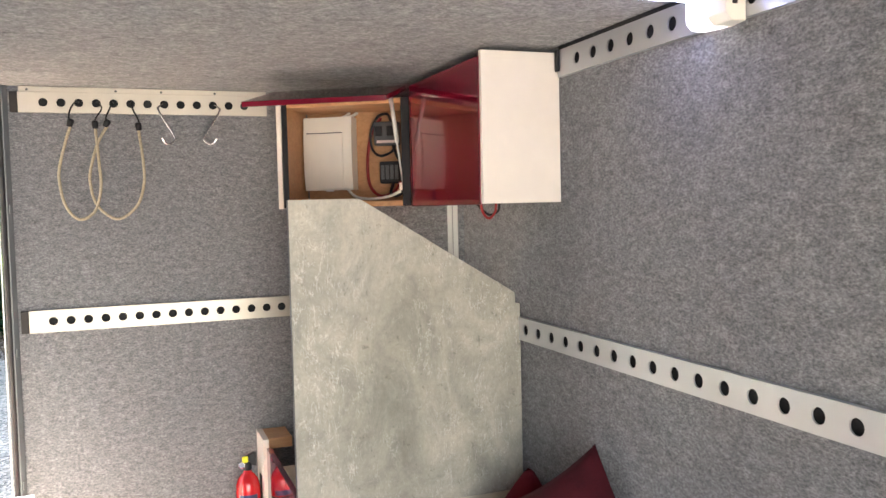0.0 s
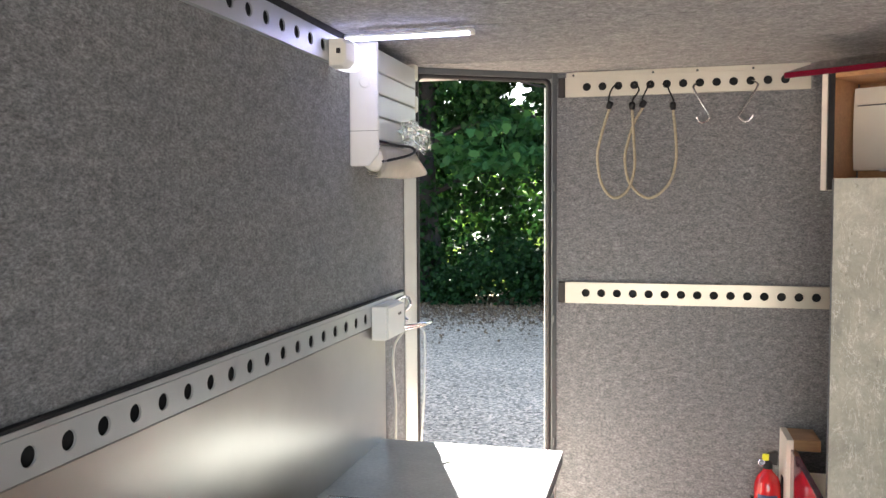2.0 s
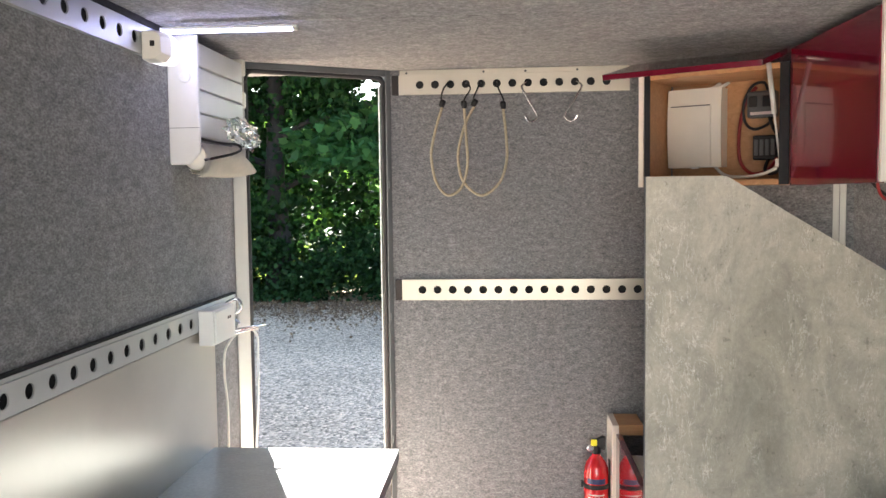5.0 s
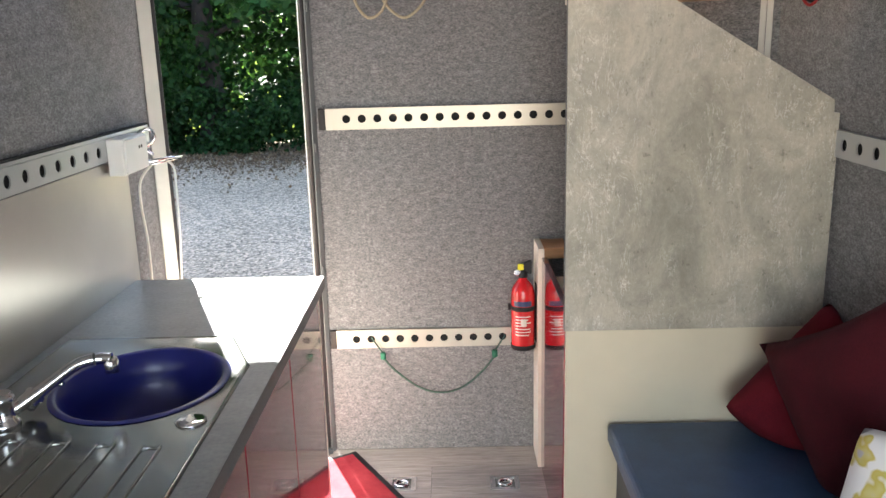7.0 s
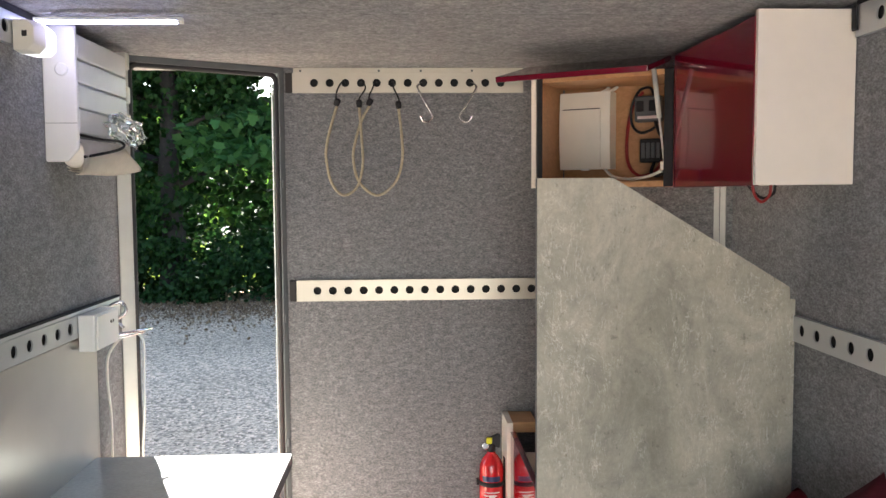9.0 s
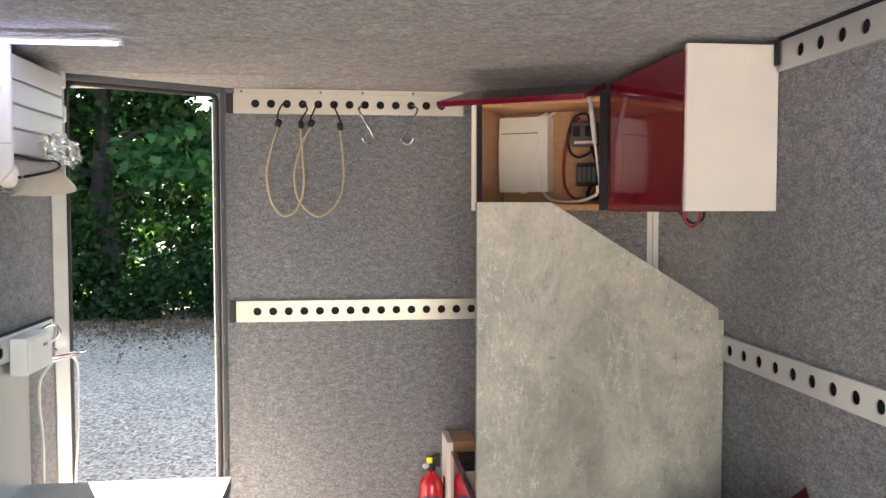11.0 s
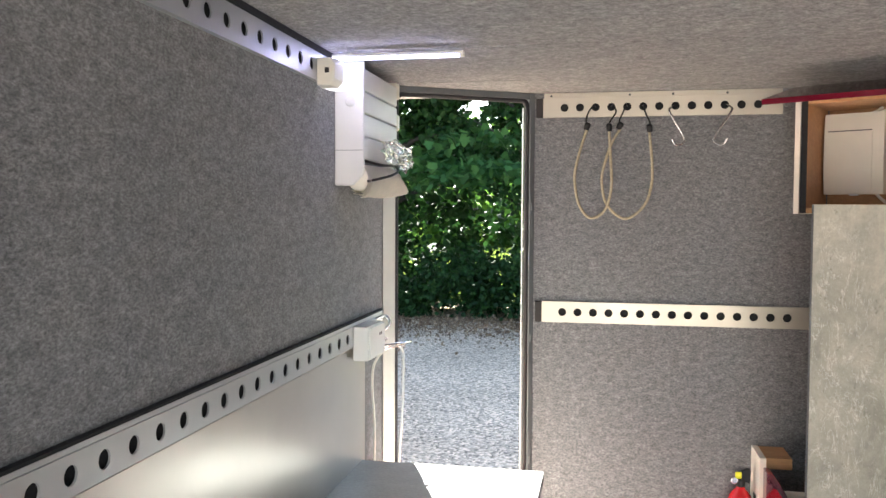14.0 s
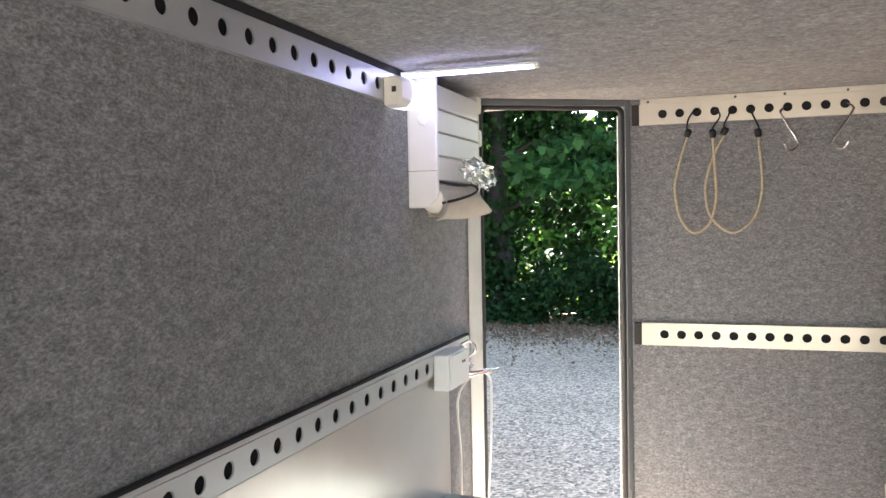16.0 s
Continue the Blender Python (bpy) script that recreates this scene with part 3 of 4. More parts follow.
TX, TY = -0.490, -1.612
tap = thing("tap", (TX, TY, 0.903), "chrome mixer tap with a slanting straight spout", "tap")
part("base", lathe(bmesh.new(), [(0.029, 0), (0.028, 0.010), (0.022, 0.016), (0.021, 0.050), (0.024, 0.054), (0.024, 0.060), (0.018, 0.070)], (TX, TY, 0.902), 24), CHROME, tap)
spout = part("spout", tube(bmesh.new(), spline([(TX + 0.012, TY + 0.008, 0.930), (-0.430, -1.572, 0.960), (-0.385, -1.540, 0.990), (-0.362, -1.526, 0.999), (-0.335, -1.516, 1.001), (-0.312, -1.512, 0.999)], 6), 0.0120, 14), CHROME, tap)
part("collar", tube(bmesh.new(), [(-0.346, -1.5195, 1.001), (-0.342, -1.518, 1.001)], 0.0128, 14), GREYP, spout, "dark joint ring")
part("aerator", lathe(bmesh.new(), [(0.0125, -0.026), (0.0145, -0.024), (0.0145, -0.004), (0.012, 0.004)], (-0.314, -1.5125, 0.996), 18), CHROME, spout)
for s in (-1, 1):
    h = part("handle", lathe(bmesh.new(), [(0.012, 0.0), (0.019, 0.003), (0.020, 0.010), (0.018, 0.024), (0.021, 0.028), (0.019, 0.034), (0.008, 0.037)], None, 20, pose(TX + 0.018 * s + 0.004, TY + 0.034 * s, 0.928, 0, 62, 60 * s)), CHROME, tap)
    part("lever", tube(bmesh.new(), spline([(TX + 0.034 * s + 0.02, TY + 0.050 * s, 0.945), (TX + 0.040 * s + 0.03, TY + 0.066 * s, 0.958), (TX + 0.044 * s + 0.045, TY + 0.070 * s, 0.960)], 5), 0.0055, 10), CHROME, h)

# ---------------------------------------------------------------- partition and bench
PY = -0.80
part_w = thing("partition", (1.07, PY, 0), "tall concrete-look laminate partition with a sloped top", "partition")
bm = prism(bmesh.new(), [(0.700, 0.778), (1.441, 0.778), (1.441, 1.388), (1.424, 1.388), (1.424, 1.424), (0.915, 1.737), (0.700, 1.737)], PY, PY + 0.018, "y", 0.0012)
part("panel", bm, CONCRETE, part_w, "concrete-look laminate panel")
part("edge_band", B(0.6985, 0.6999, PY + 0.0005, PY + 0.0175, 0.779, 1.736), GREYP, part_w, "grey edge band")
lower = solid("lower_panel", B(0.705, 1.445, PY + 0.004, PY + 0.022, 0.0, 0.7765, 0.001), CREAM, "plain cream board below the grey partition", "panel", kind="structure")

bench = thing("bench", (1.14, -1.8, 0), "low bench with a navy vinyl seat cushion along the wall", "bench")
part("base", B(0.862, XR - 0.002, -3.0, PY - 0.004, 0.0, 0.425, 0.002), BENCH, bench, "dark bench box")
part("seat_cushion", B(0.828, XR - 0.004, -2.98, PY - 0.006, 0.427, 0.492, 0.016, seg=3), BLUEV, bench, "navy blue vinyl cushion")


def pillow(w, h, t, m, wrinkle=0.006, seed=0.0, blunt=0.06, pinch=0.05):
    """A stuffed cushion: pinched corners, a seam line, soft folds; x across, z up, y thick."""
    bm = bmesh.new()
    n = 18
    sides = []
    for s in (-1, 1):
        g = []
        for i in range(n + 1):
            row = []
            for j in range(n + 1):
                u, v = 2 * i / n - 1, 2 * j / n - 1
                e = max(0.0, (1 - u ** 4) * (1 - v ** 4)) ** 0.55
                c = 1 - blunt * (u * v) ** 6
                k = c * (1 - pinch * (1 - u * u) * abs(v) ** 3)
                q = c * (1 - pinch * (1 - v * v) * abs(u) ** 3)
                p = Vector((u * w / 2 * q, s * t / 2 * e, v * h / 2 * k))
                f = noise.noise(p * 9 + Vector((seed, 0, s * 3.0)))
                p.y += s * wrinkle * f * 2 * e
                row.append(bm.verts.new(m @ p))
            g.append(row)
        for i in range(n):
            for j in range(n):
                bm.faces.new((g[i][j], g[i + 1][j], g[i + 1][j + 1], g[i][j + 1])).smooth = True
    bmesh.ops.remove_doubles(bm, verts=bm.verts, dist=1e-4)
    for v in bm.verts:                         # pressed flat where it leans on the wall, the board and the seat
        for k, lim, sg in ((0, XR - 0.004, 1), (1, PY - 0.008, 1), (2, 0.495, -1)):
            over = sg * (v.co[k] - lim) + 0.05
            if over > 0:
                v.co[k] = lim + sg * (0.05 * math.tanh(over / 0.05) - 0.05)
    return bm


solid("pillow", pillow(0.35, 0.42, 0.15, pose(1.386, -0.945, 0.628, -10, 43, -8), wrinkle=0.010, seed=1.0), MAROON, "maroon cotton cushion propped against the partition", "cushion", "cushions on the bench", smooth=True)
solid("pillow", pillow(0.50, 0.50, 0.15, pose(1.365, -1.27, 0.722, 0, -34, -62), wrinkle=0.012, seed=5.0, blunt=0.0, pinch=0.11), MAROON_D, "dark maroon cotton cushion standing on one corner", "cushion", "cushions on the bench", smooth=True)
solid("pillow", pillow(0.42, 0.40, 0.15, pose(1.360, -1.56, 0.570, -12, 15, -14), seed=9.0), FLORAL, "white cushion with a grey and yellow print", "cushion", "cushions on the bench", smooth=True)

# low cupboard between the partition and the front wall
cup = thing("low_cupboard", (0.9, -0.4, 0), "low cupboard with a glossy red door and white filler", "cupboard")
part("body", B(0.722, 1.38, PY + 0.03, -0.30, 0.0, 0.80, 0.001), WHITE, cup, "white carcass")
part("filler", B(0.690, 0.712, -0.175, -0.006, 0.0, 0.868, 0.001), WHITE, cup, "white filler board")
part("cleat", B(0.7125, 0.80, -0.16, -0.006, 0.828, 0.866, 0.001), PLY, cup, "pale wooden cleat")
part("door", B(0.702, 0.7205, PY + 0.024, -0.178, 0.01, 0.838, 0.002), RED, cup, "glossy red door")

# ---------------------------------------------------------------- overhead cupboards
D, A0, A1, ZB, ZT = 0.25, -0.012, 0.451, 1.714, 2.093
# frame at the front of the corner cupboard: x along it, y into it
MA = MR @ Matrix.Translation((0, -D, 0))
cupA = thing("corner_cupboard", tuple(MA @ Vector((0.25, 0.2, ZB))), "white wall cupboard in the slanted corner with lifted red flap", "wall cupboard")
part("side", B(A0 - 0.02, A0 - 0.002, -0.002, D - 0.035, ZB - 0.002, ZT + 0.004, 0.001, m=MA), WHITE, cupA, "white end panel")
part("side", B(A0, A0 + 0.016, 0.0, D - 0.030, ZB, ZT, 0.001, m=MA), PLY, cupA, "ply side")
part("side", B(A1 - 0.016, A1, 0.0, D - 0.002, ZB, ZT, 0.001, m=MA), PLY, cupA, "ply side")
part("bottom", B(A0 + 0.016, A1 - 0.016, 0.0, D - 0.002, ZB, ZB + 0.018, 0.001, m=MA), PLY, cupA, "ply bottom")
part("top", B(A0 + 0.016, A1 - 0.016, 0.0, D - 0.002, ZT - 0.018, ZT, 0.001, m=MA), PLY, cupA, "ply top")
part("back", B(A0 + 0.016, A1 - 0.016, D - 0.014, D - 0.003, ZB + 0.018, ZT - 0.018, m=MA), PLY, cupA, "ply back")
for a, w in ((A0 + 0.001, 0.020), (A1 - 0.022, 0.030)):
    part("seal_strip", B(a, a + w, -0.003, 0.0, ZB, ZT, m=MA), DARK, cupA, "black edge strip")
MF = MA @ Matrix.Translation((0, -0.004, ZT + 0.032)) @ Matrix.Rotation(radians(13.5), 4, "X")
flap = part("flap", B(A0 - 0.02, A1, -0.305, 0.0, -0.009, 0.009, 0.002, m=MF), RED, cupA, "glossy dark red lifted flap")
part("hinge_plate", B(A0 + 0.02, A0 + 0.10, -0.06, -0.02, -0.018, -0.0095, 0.002, m=MF), CHROME, flap, "metal hinge")
part("hinge_plate", B(A1 - 0.10, A1 - 0.02, -0.06, -0.02, -0.018, -0.0095, 0.002, m=MF), CHROME, flap, "metal hinge")
s0, s1 = MA @ Vector((A1 - 0.046, -0.045, ZT - 0.005)), MA @ Vector((A1 - 0.024, 0.02, ZB + 0.07))
part("gas_strut", tube(bmesh.new(), [s0, s0.lerp(s1, 0.5), s0.lerp(s1, 0.51), s1], [0.0078, 0.0078, 0.0036, 0.0036], 12), FRAME_L, cupA, "gas strut")
part("strut_foot", B(A1 - 0.036, A1 - 0.017, 0.008, 0.03, ZB + 0.055, ZB + 0.082, 0.003, m=MA), WHITE, cupA, "white strut fixing")

cupB = thing("wall_cupboard", (1.32, -0.8, ZB), "white wall cupboard with a glossy dark red door", "wall cupboard")
part("body", B(1.218, XR - 0.002, -1.055, -0.50, ZB, 2.13, 0.001), WHITE, cupB, "white carcass")
mB = Matrix.Translation((1.198, -1.062, 0)) @ Matrix.Rotation(radians(0.9), 4, "Z")
part("door", B(0.0, 0.018, 0.0, 0.585, ZB - 0.004, 2.128, 0.002, m=mB), RED, cupB, "glossy dark red door")
part("end_panel", B(1.200, XR - 0.003, -1.077, -1.0625, ZB - 0.002, 2.142, 0.0015), WHITE, cupB, "white end panel")

# ---------------------------------------------------------------- small things
# consumer unit, isolator, fuse block and wiring inside the corner cupboard
db = thing("consumer_unit", tuple(MA @ Vector((0.10, 0.20, 1.79))), "white plastic consumer unit fixed inside the corner cupboard", "fuse box")
def bowed(x0, x1, z0, z1, back, front, bulge, lo, hi):
    """A moulded cover that bows outwards between heights lo and hi, seen along x; in the cupboard's frame."""
    bm = bmesh.new()
    zs = [z0 + (z1 - z0) * k / 12 for k in range(13)]
    face = [(front - bulge * max(0.0, math.sin(math.pi * (z - lo) / (hi - lo))) ** 0.6, z) for z in zs]
    prism(bm, [(back, z0)] + face + [(back, z1)], x0, x1, "x")
    es = [e for e in bm.edges if e.calc_face_angle(0) > 0.6]
    bmesh.ops.bevel(bm, geom=es, offset=0.006, segments=3, profile=0.5, affect="EDGES")
    bm.transform(MA)
    return bm


part("case", bowed(0.012, 0.200, 1.780, 2.054, D - 0.016, 0.178, 0.020, 1.75, 2.09), PLASTIC_W, db, "white plastic case")
part("lid", bowed(0.024, 0.166, 1.788, 1.992, 0.176, 0.172, 0.020, 1.75, 2.09), PLASTIC_W, db, "hinged lid")
part("lid_gap", B(0.026, 0.164, 0.1535, 0.158, 1.9925, 1.9955, m=MA), GREYP, db, "shadow gap above the lid")
part("latch", B(0.10, 0.128, 0.148, 0.156, 1.774, 1.7815, 0.001, m=MA), PLASTIC, db)
wx = A1 - 0.0165
bk = D - 0.015
iso = thing("battery_isolator", tuple(MA @ Vector((0.32, bk, 1.95))), "dark grey switched charger module on the cupboard back", "switch")
case = part("case", B(0.278, 0.372, bk - 0.045, bk, 1.943, 2.032, 0.006, m=MA), GREYP, iso, "dark grey plastic case")
part("switch", B(0.286, 0.312, bk - 0.052, bk - 0.0455, 1.978, 2.015, 0.003, m=MA), BLACKP, case, "black rocker switch")
part("switch", B(0.330, 0.358, bk - 0.052, bk - 0.0455, 1.978, 2.015, 0.003, m=MA), BLACKP, case, "black rocker switch")
part("label", B(0.290, 0.360, bk - 0.0465, bk - 0.0455, 1.952, 1.962, m=MA), LABEL, case, "pale printed bar")
fuse = thing("fuse_block", tuple(MA @ Vector((0.33, bk, 1.82))), "black fuse block screwed to the cupboard back", "fuse block")
block = part("block", B(0.300, 0.378, bk - 0.05, bk, 1.800, 1.882, 0.004, m=MA), BLACKP, fuse)
for i in range(4):
    part("terminal", B(0.306 + i * 0.018, 0.318 + i * 0.018, bk - 0.056, bk - 0.0505, 1.815, 1.868, 0.001, m=MA), GREYP, block)


def wire(pts, r, mat, name, label, frame_m=None):
    p = spline(pts, 8)
    if frame_m is not None:
        p = [frame_m @ q for q in p]
    return solid(name, tube(bmesh.new(), p, r, 8), mat, label, "cable")


wire([(0.30, 0.225, 2.05), (0.265, 0.222, 2.00), (0.245, 0.222, 1.90), (0.25, 0.22, 1.80), (0.29, 0.215, 1.755), (0.35, 0.18, 1.765), (0.395, 0.12, 1.80)], 0.006, WIRE_R, "battery_cable", "red battery cable looped in the cupboard", MA)
wire([(0.345, 0.20, 2.032), (0.33, 0.20, 2.06), (0.29, 0.205, 2.05), (0.262, 0.21, 1.99), (0.268, 0.212, 1.93), (0.30, 0.205, 1.905), (0.345, 0.195, 1.918), (0.36, 0.20, 1.943)], 0.0048, BLACKP, "battery_cable", "black battery cable inside the cupboard", MA)
wire([(0.35, 0.19, 1.80), (0.345, 0.17, 1.765), (0.37, 0.15, 1.752), (0.40, 0.13, 1.77), (0.405, 0.14, 1.85), (0.37, 0.18, 1.90), (0.35, 0.20, 1.943)], 0.006, BLACKP, "battery_cable", "thick black cable below the fuse block", MA)
wire([(0.17, 0.19, 1.784), (0.21, 0.17, 1.752), (0.28, 0.12, 1.742), (0.36, 0.06, 1.748), (0.415, 0.02, 1.765)], 0.0052, WIRE_W, "mains_cable", "white mains cable along the cupboard floor", MA)
wire([(0.13, 0.215, 2.048), (0.165, 0.218, 2.062), (0.18, 0.22, 2.074)], 0.006, WIRE_W, "mains_cable", "white mains cable above the consumer unit", MA)
wire([(0.155, 0.215, 2.048), (0.192, 0.218, 2.062), (0.21, 0.22, 2.074)], 0.006, WIRE_W, "mains_cable", "white mains cable above the consumer unit", MA)
wire([(1.255, -0.93, 1.713), (1.262, -0.93, 1.685), (1.285, -0.92, 1.668), (1.305, -0.92, 1.685), (1.31, -0.92, 1.713)], 0.004, WIRE_R, "loose_wire", "red wire hanging below the wall cupboard")
wire([(1.25, -0.91, 1.713), (1.275, -0.91, 1.688), (1.30, -0.90, 1.678), (1.325, -0.90, 1.69), (1.33, -0.90, 1.713)], 0.004, BLACKP, "loose_wire", "black wire hanging below the wall cupboard")
solid("cable_clip", B(XR - 0.022, XR - 0.0145, -1.104, -1.084, 2.085, 2.147, 0.003), BLACKP, "black clip at the end of the side rail", "clip")


# elastic cords and S-hooks in the top rail's holes
def hole(i, z=2.105):
    return Vector((i * P, -0.016, z))


def bungee(i0, i1, line, bow, lab):
    """A cord on two wire hooks; line: points (x, z) from sleeve to sleeve; bow: how far each hook swings sideways."""
    t = thing("elastic_cord", hole(i0), lab, "elastic cord", "cords on the top rail")
    pts = [Vector((x, -0.030 + 0.010 * math.sin(math.pi * k / (len(line) - 1)), z)) for k, (x, z) in enumerate(line)]
    for i, end, b in ((i0, pts[0], bow[0]), (i1, pts[-1], bow[1])):
        h, k = hole(i), end + Vector((0, 0, 0.012))
        mid = Vector((h.x + b, -0.030, h.z - 0.022))
        part("hook", tube(bmesh.new(), spline([h + Vector((0, 0.010, 0.002)), h + Vector((b * 0.35, -0.012, 0.002)), mid, Vector((k.x + b * 0.15, -0.031, k.z + 0.02)), k], 6), 0.0028, 8), BLACKP, t, "black wire hook")
        d = (pts[1] - pts[0]) if i == i0 else (pts[-2] - pts[-1])
        m = Matrix.Translation(k) @ Vector((0, 0, -1)).rotation_difference(d).to_matrix().to_4x4()
        part("sleeve", lathe(bmesh.new(), [(0.005, -0.016), (0.0095, -0.014), (0.0115, 0.002), (0.0105, 0.010), (0.006, 0.013)], None, 12, m), BLACKP, t, "black sleeve")
    part("cord", tube(bmesh.new(), spline(pts, 10), 0.0050, 10), CORD, t, "beige elastic cord")


bungee(2, 3, ((0.085, 2.021), (0.065, 1.96), (0.045, 1.882), (0.041, 1.828), (0.058, 1.742), (0.10, 1.693), (0.151, 1.72), (0.175, 1.802), (0.172, 1.905), (0.165, 2.016)), (-0.026, 0.017), "beige elastic cord hanging in a loop from black hooks")
bungee(4, 5, ((0.204, 2.021), (0.172, 1.963), (0.146, 1.877), (0.141, 1.819), (0.161, 1.741), (0.226, 1.691), (0.292, 1.735), (0.319, 1.81), (0.321, 1.89), (0.309, 2.011)), (-0.014, 0.006), "beige elastic cord hanging in a wide loop")


def s_hook(i, s, lean, lab):
    """A bent steel wire: a short crook in the hole, a long slanting shank, an upturned end."""
    h = hole(i)
    xz = [(-0.004, 0.003), (-0.020, -0.010), (-0.021, -0.026), (0.002 + lean / 2, -0.072), (0.027 + lean, -0.118), (0.026 + lean, -0.134), (0.010 + lean, -0.146), (-0.006 + lean, -0.142), (-0.016 + lean, -0.124)]
    ys = (0.002, -0.018, -0.026, -0.027, -0.026, -0.028, -0.034, -0.040, -0.044)
    return solid("s_hook", tube(bmesh.new(), spline([(h.x + s * x, y, h.z + z) for (x, z), y in zip(xz, ys)], 6), 0.0042, 10), CHROME, lab, "hook", "hooks on the top rail")


s_hook(7, 1, 0.003, "steel S-hook hanging from the top rail")
s_hook(10, -1, 0.010, "steel S-hook hanging slanted from the top rail")

gc = thing("green_cord", (0.3, -0.02, 0.479), "green cord hooked into the low rail and hanging in a bow", "cord")
for x0, kx in ((0.0575, 0.098), (0.5175 + 0.0575, 0.536)):
    part("hook", tube(bmesh.new(), spline([(x0, -0.004, 0.482), (x0, -0.022, 0.484), ((x0 + kx) / 2, -0.028, 0.455), (kx, -0.028, 0.425)], 6), 0.0028, 8), GREENG, gc)
    part("sleeve", lathe(bmesh.new(), [(0.006, -0.016), (0.011, -0.012), (0.011, 0.010), (0.007, 0.014)], (kx, -0.028, 0.415), 12), GREEN, gc, "green sleeve")
part("cord", tube(bmesh.new(), spline([(0.098, -0.028, 0.405), (0.15, -0.026, 0.345), (0.24, -0.024, 0.275), (0.325, -0.022, 0.252), (0.41, -0.024, 0.275), (0.49, -0.026, 0.345), (0.536, -0.028, 0.405)], 10), 0.0042, 10), GREENG, gc, "dark green cord")

# fire extinguisher on the filler board
ex, ey, ez = 0.640, -0.10, 0.470
fe = thing("fire_extinguisher", (ex, ey, ez), "small red fire extinguisher strapped to the white board", "fire extinguisher")
cyl = part("cylinder", lathe(bmesh.new(), [(0.036, 0.0), (0.043, 0.004), (0.045, 0.012), (0.045, 0.20), (0.043, 0.222), (0.036, 0.242), (0.024, 0.258), (0.016, 0.266), (0.015, 0.275)], (ex, ey, ez), 32), REDPAINT, fe, "red cylinder")
part("foot", lathe(bmesh.new(), [(0.045, -0.004), (0.0468, -0.002), (0.0468, 0.012), (0.0455, 0.014)], (ex, ey, ez), 32), BLACKP, fe, "black foot ring")
strap = part("strap", lathe(bmesh.new(), [(0.0455, 0.150), (0.0475, 0.151), (0.0475, 0.166), (0.0455, 0.167)], (ex, ey, ez), 32), BLACKP, fe, "black strap")
part("strap_clip", B(ex - 0.056, ex - 0.046, ey - 0.012, ey + 0.012, ez + 0.148, ez + 0.170, 0.003), BLACKP, strap, "black clip")
part("bracket", B(ex + 0.0455, 0.690, ey - 0.018, ey + 0.018, ez + 0.02, ez + 0.25, 0.003), BLACKP, fe, "black wall bracket")


def wrap(bm, a0, a1, z0, z1, r=0.0454):
    """A thin label lying on the cylinder."""
    n = 10
    rows = []
    for z in (z0, z1):
        rows.append([bm.verts.new((ex + r * math.sin(radians(a0 + (a1 - a0) * k / n)), ey - r * math.cos(radians(a0 + (a1 - a0) * k / n)), ez + z)) for k in range(n + 1)])
    for k in range(n):
        bm.faces.new((rows[0][k], rows[0][k + 1], rows[1][k + 1], rows[1][k])).smooth = True
    return bm


part("label", wrap(bmesh.new(), -50, 40, 0.170, 0.190), NAVY, cyl, "navy label band")
for k in range(7):
    z = 0.128 - k * 0.012
    part("label", wrap(bmesh.new(), -42, (34, 20, 38, 12, 30, 36, 24)[k], z, z + 0.0042), LABEL, cyl, "pale printed bars")
part("label", wrap(bmesh.new(), -15, 12, 0.095, 0.122, 0.0457), LABEL, cyl, "pale pictogram square")
valve = part("valve", lathe(bmesh.new(), [(0.013, 0.270), (0.017, 0.276), (0.017, 0.300), (0.010, 0.305)], (ex, ey, ez), 20), BLACKP, fe, "black valve body")
part("lever", prism(bmesh.new(), [(ex - 0.012, ez + 0.298), (ex + 0.030, ez + 0.286), (ex + 0.032, ez + 0.293), (ex + 0.034, ez + 0.335), (ex + 0.024, ez + 0.338), (ex - 0.014, ez + 0.320)], ey - 0.010, ey + 0.010, "y", 0.003), BLACKP, fe, "black lever")
part("safety_tag", B(ex - 0.020, ex + 0.002, ey - 0.016, ey - 0.010, ez + 0.304, ez + 0.328, 0.004), YELLOW, valve, "yellow safety tag")
part("gauge", lathe(bmesh.new(), [(0.013, 0.0), (0.013, 0.010), (0.010, 0.012)], None, 18, Matrix.Translation((ex - 0.022, ey - 0.004, ez + 0.296)) @ Matrix.Rotation(radians(90), 4, "X")), CHROME, valve, "round gauge")

# lights
def led_strip(x0, x1, y, end):
    """A slim strip on clips below the ceiling, across the room from x0 to x1; end: the side of its cap."""
    led = thing("led_strip", ((x0 + x1) / 2, y, 2.16), "slim white LED strip light clipped below the ceiling", "ceiling light", "LED strips")
    part("housing", B(x0, x1, y - 0.011, y + 0.011, 2.1345, 2.1425, 0.002), PLASTIC, led, "white housing")
    lo, hi = (x0 + 0.004, x1 - 0.014) if end > 0 else (x0 + 0.014, x1 - 0.004)
    part("diffuser", B(lo, hi, y - 0.009, y + 0.009, 2.1285, 2.1343, 0.002), LED, led, "glowing cool white diffuser")
    cap = (hi + 0.0005, x1) if end > 0 else (x0, lo - 0.0005)
    part("end_cap", B(cap[0], cap[1], y - 0.010, y + 0.010, 2.1280, 2.1343, 0.002), PLASTIC_W, led)
    for x in (x0 + 0.045, x1 - 0.052):
        part("clip", B(x, x + 0.014, y - 0.0155, y + 0.0145, 2.1427, 2.1595, 0.001), CHROME, led, "small metal clip")


led_strip(-0.590, -0.222, -0.950, 1)
led_strip(1.052, 1.420, -1.735, -1)


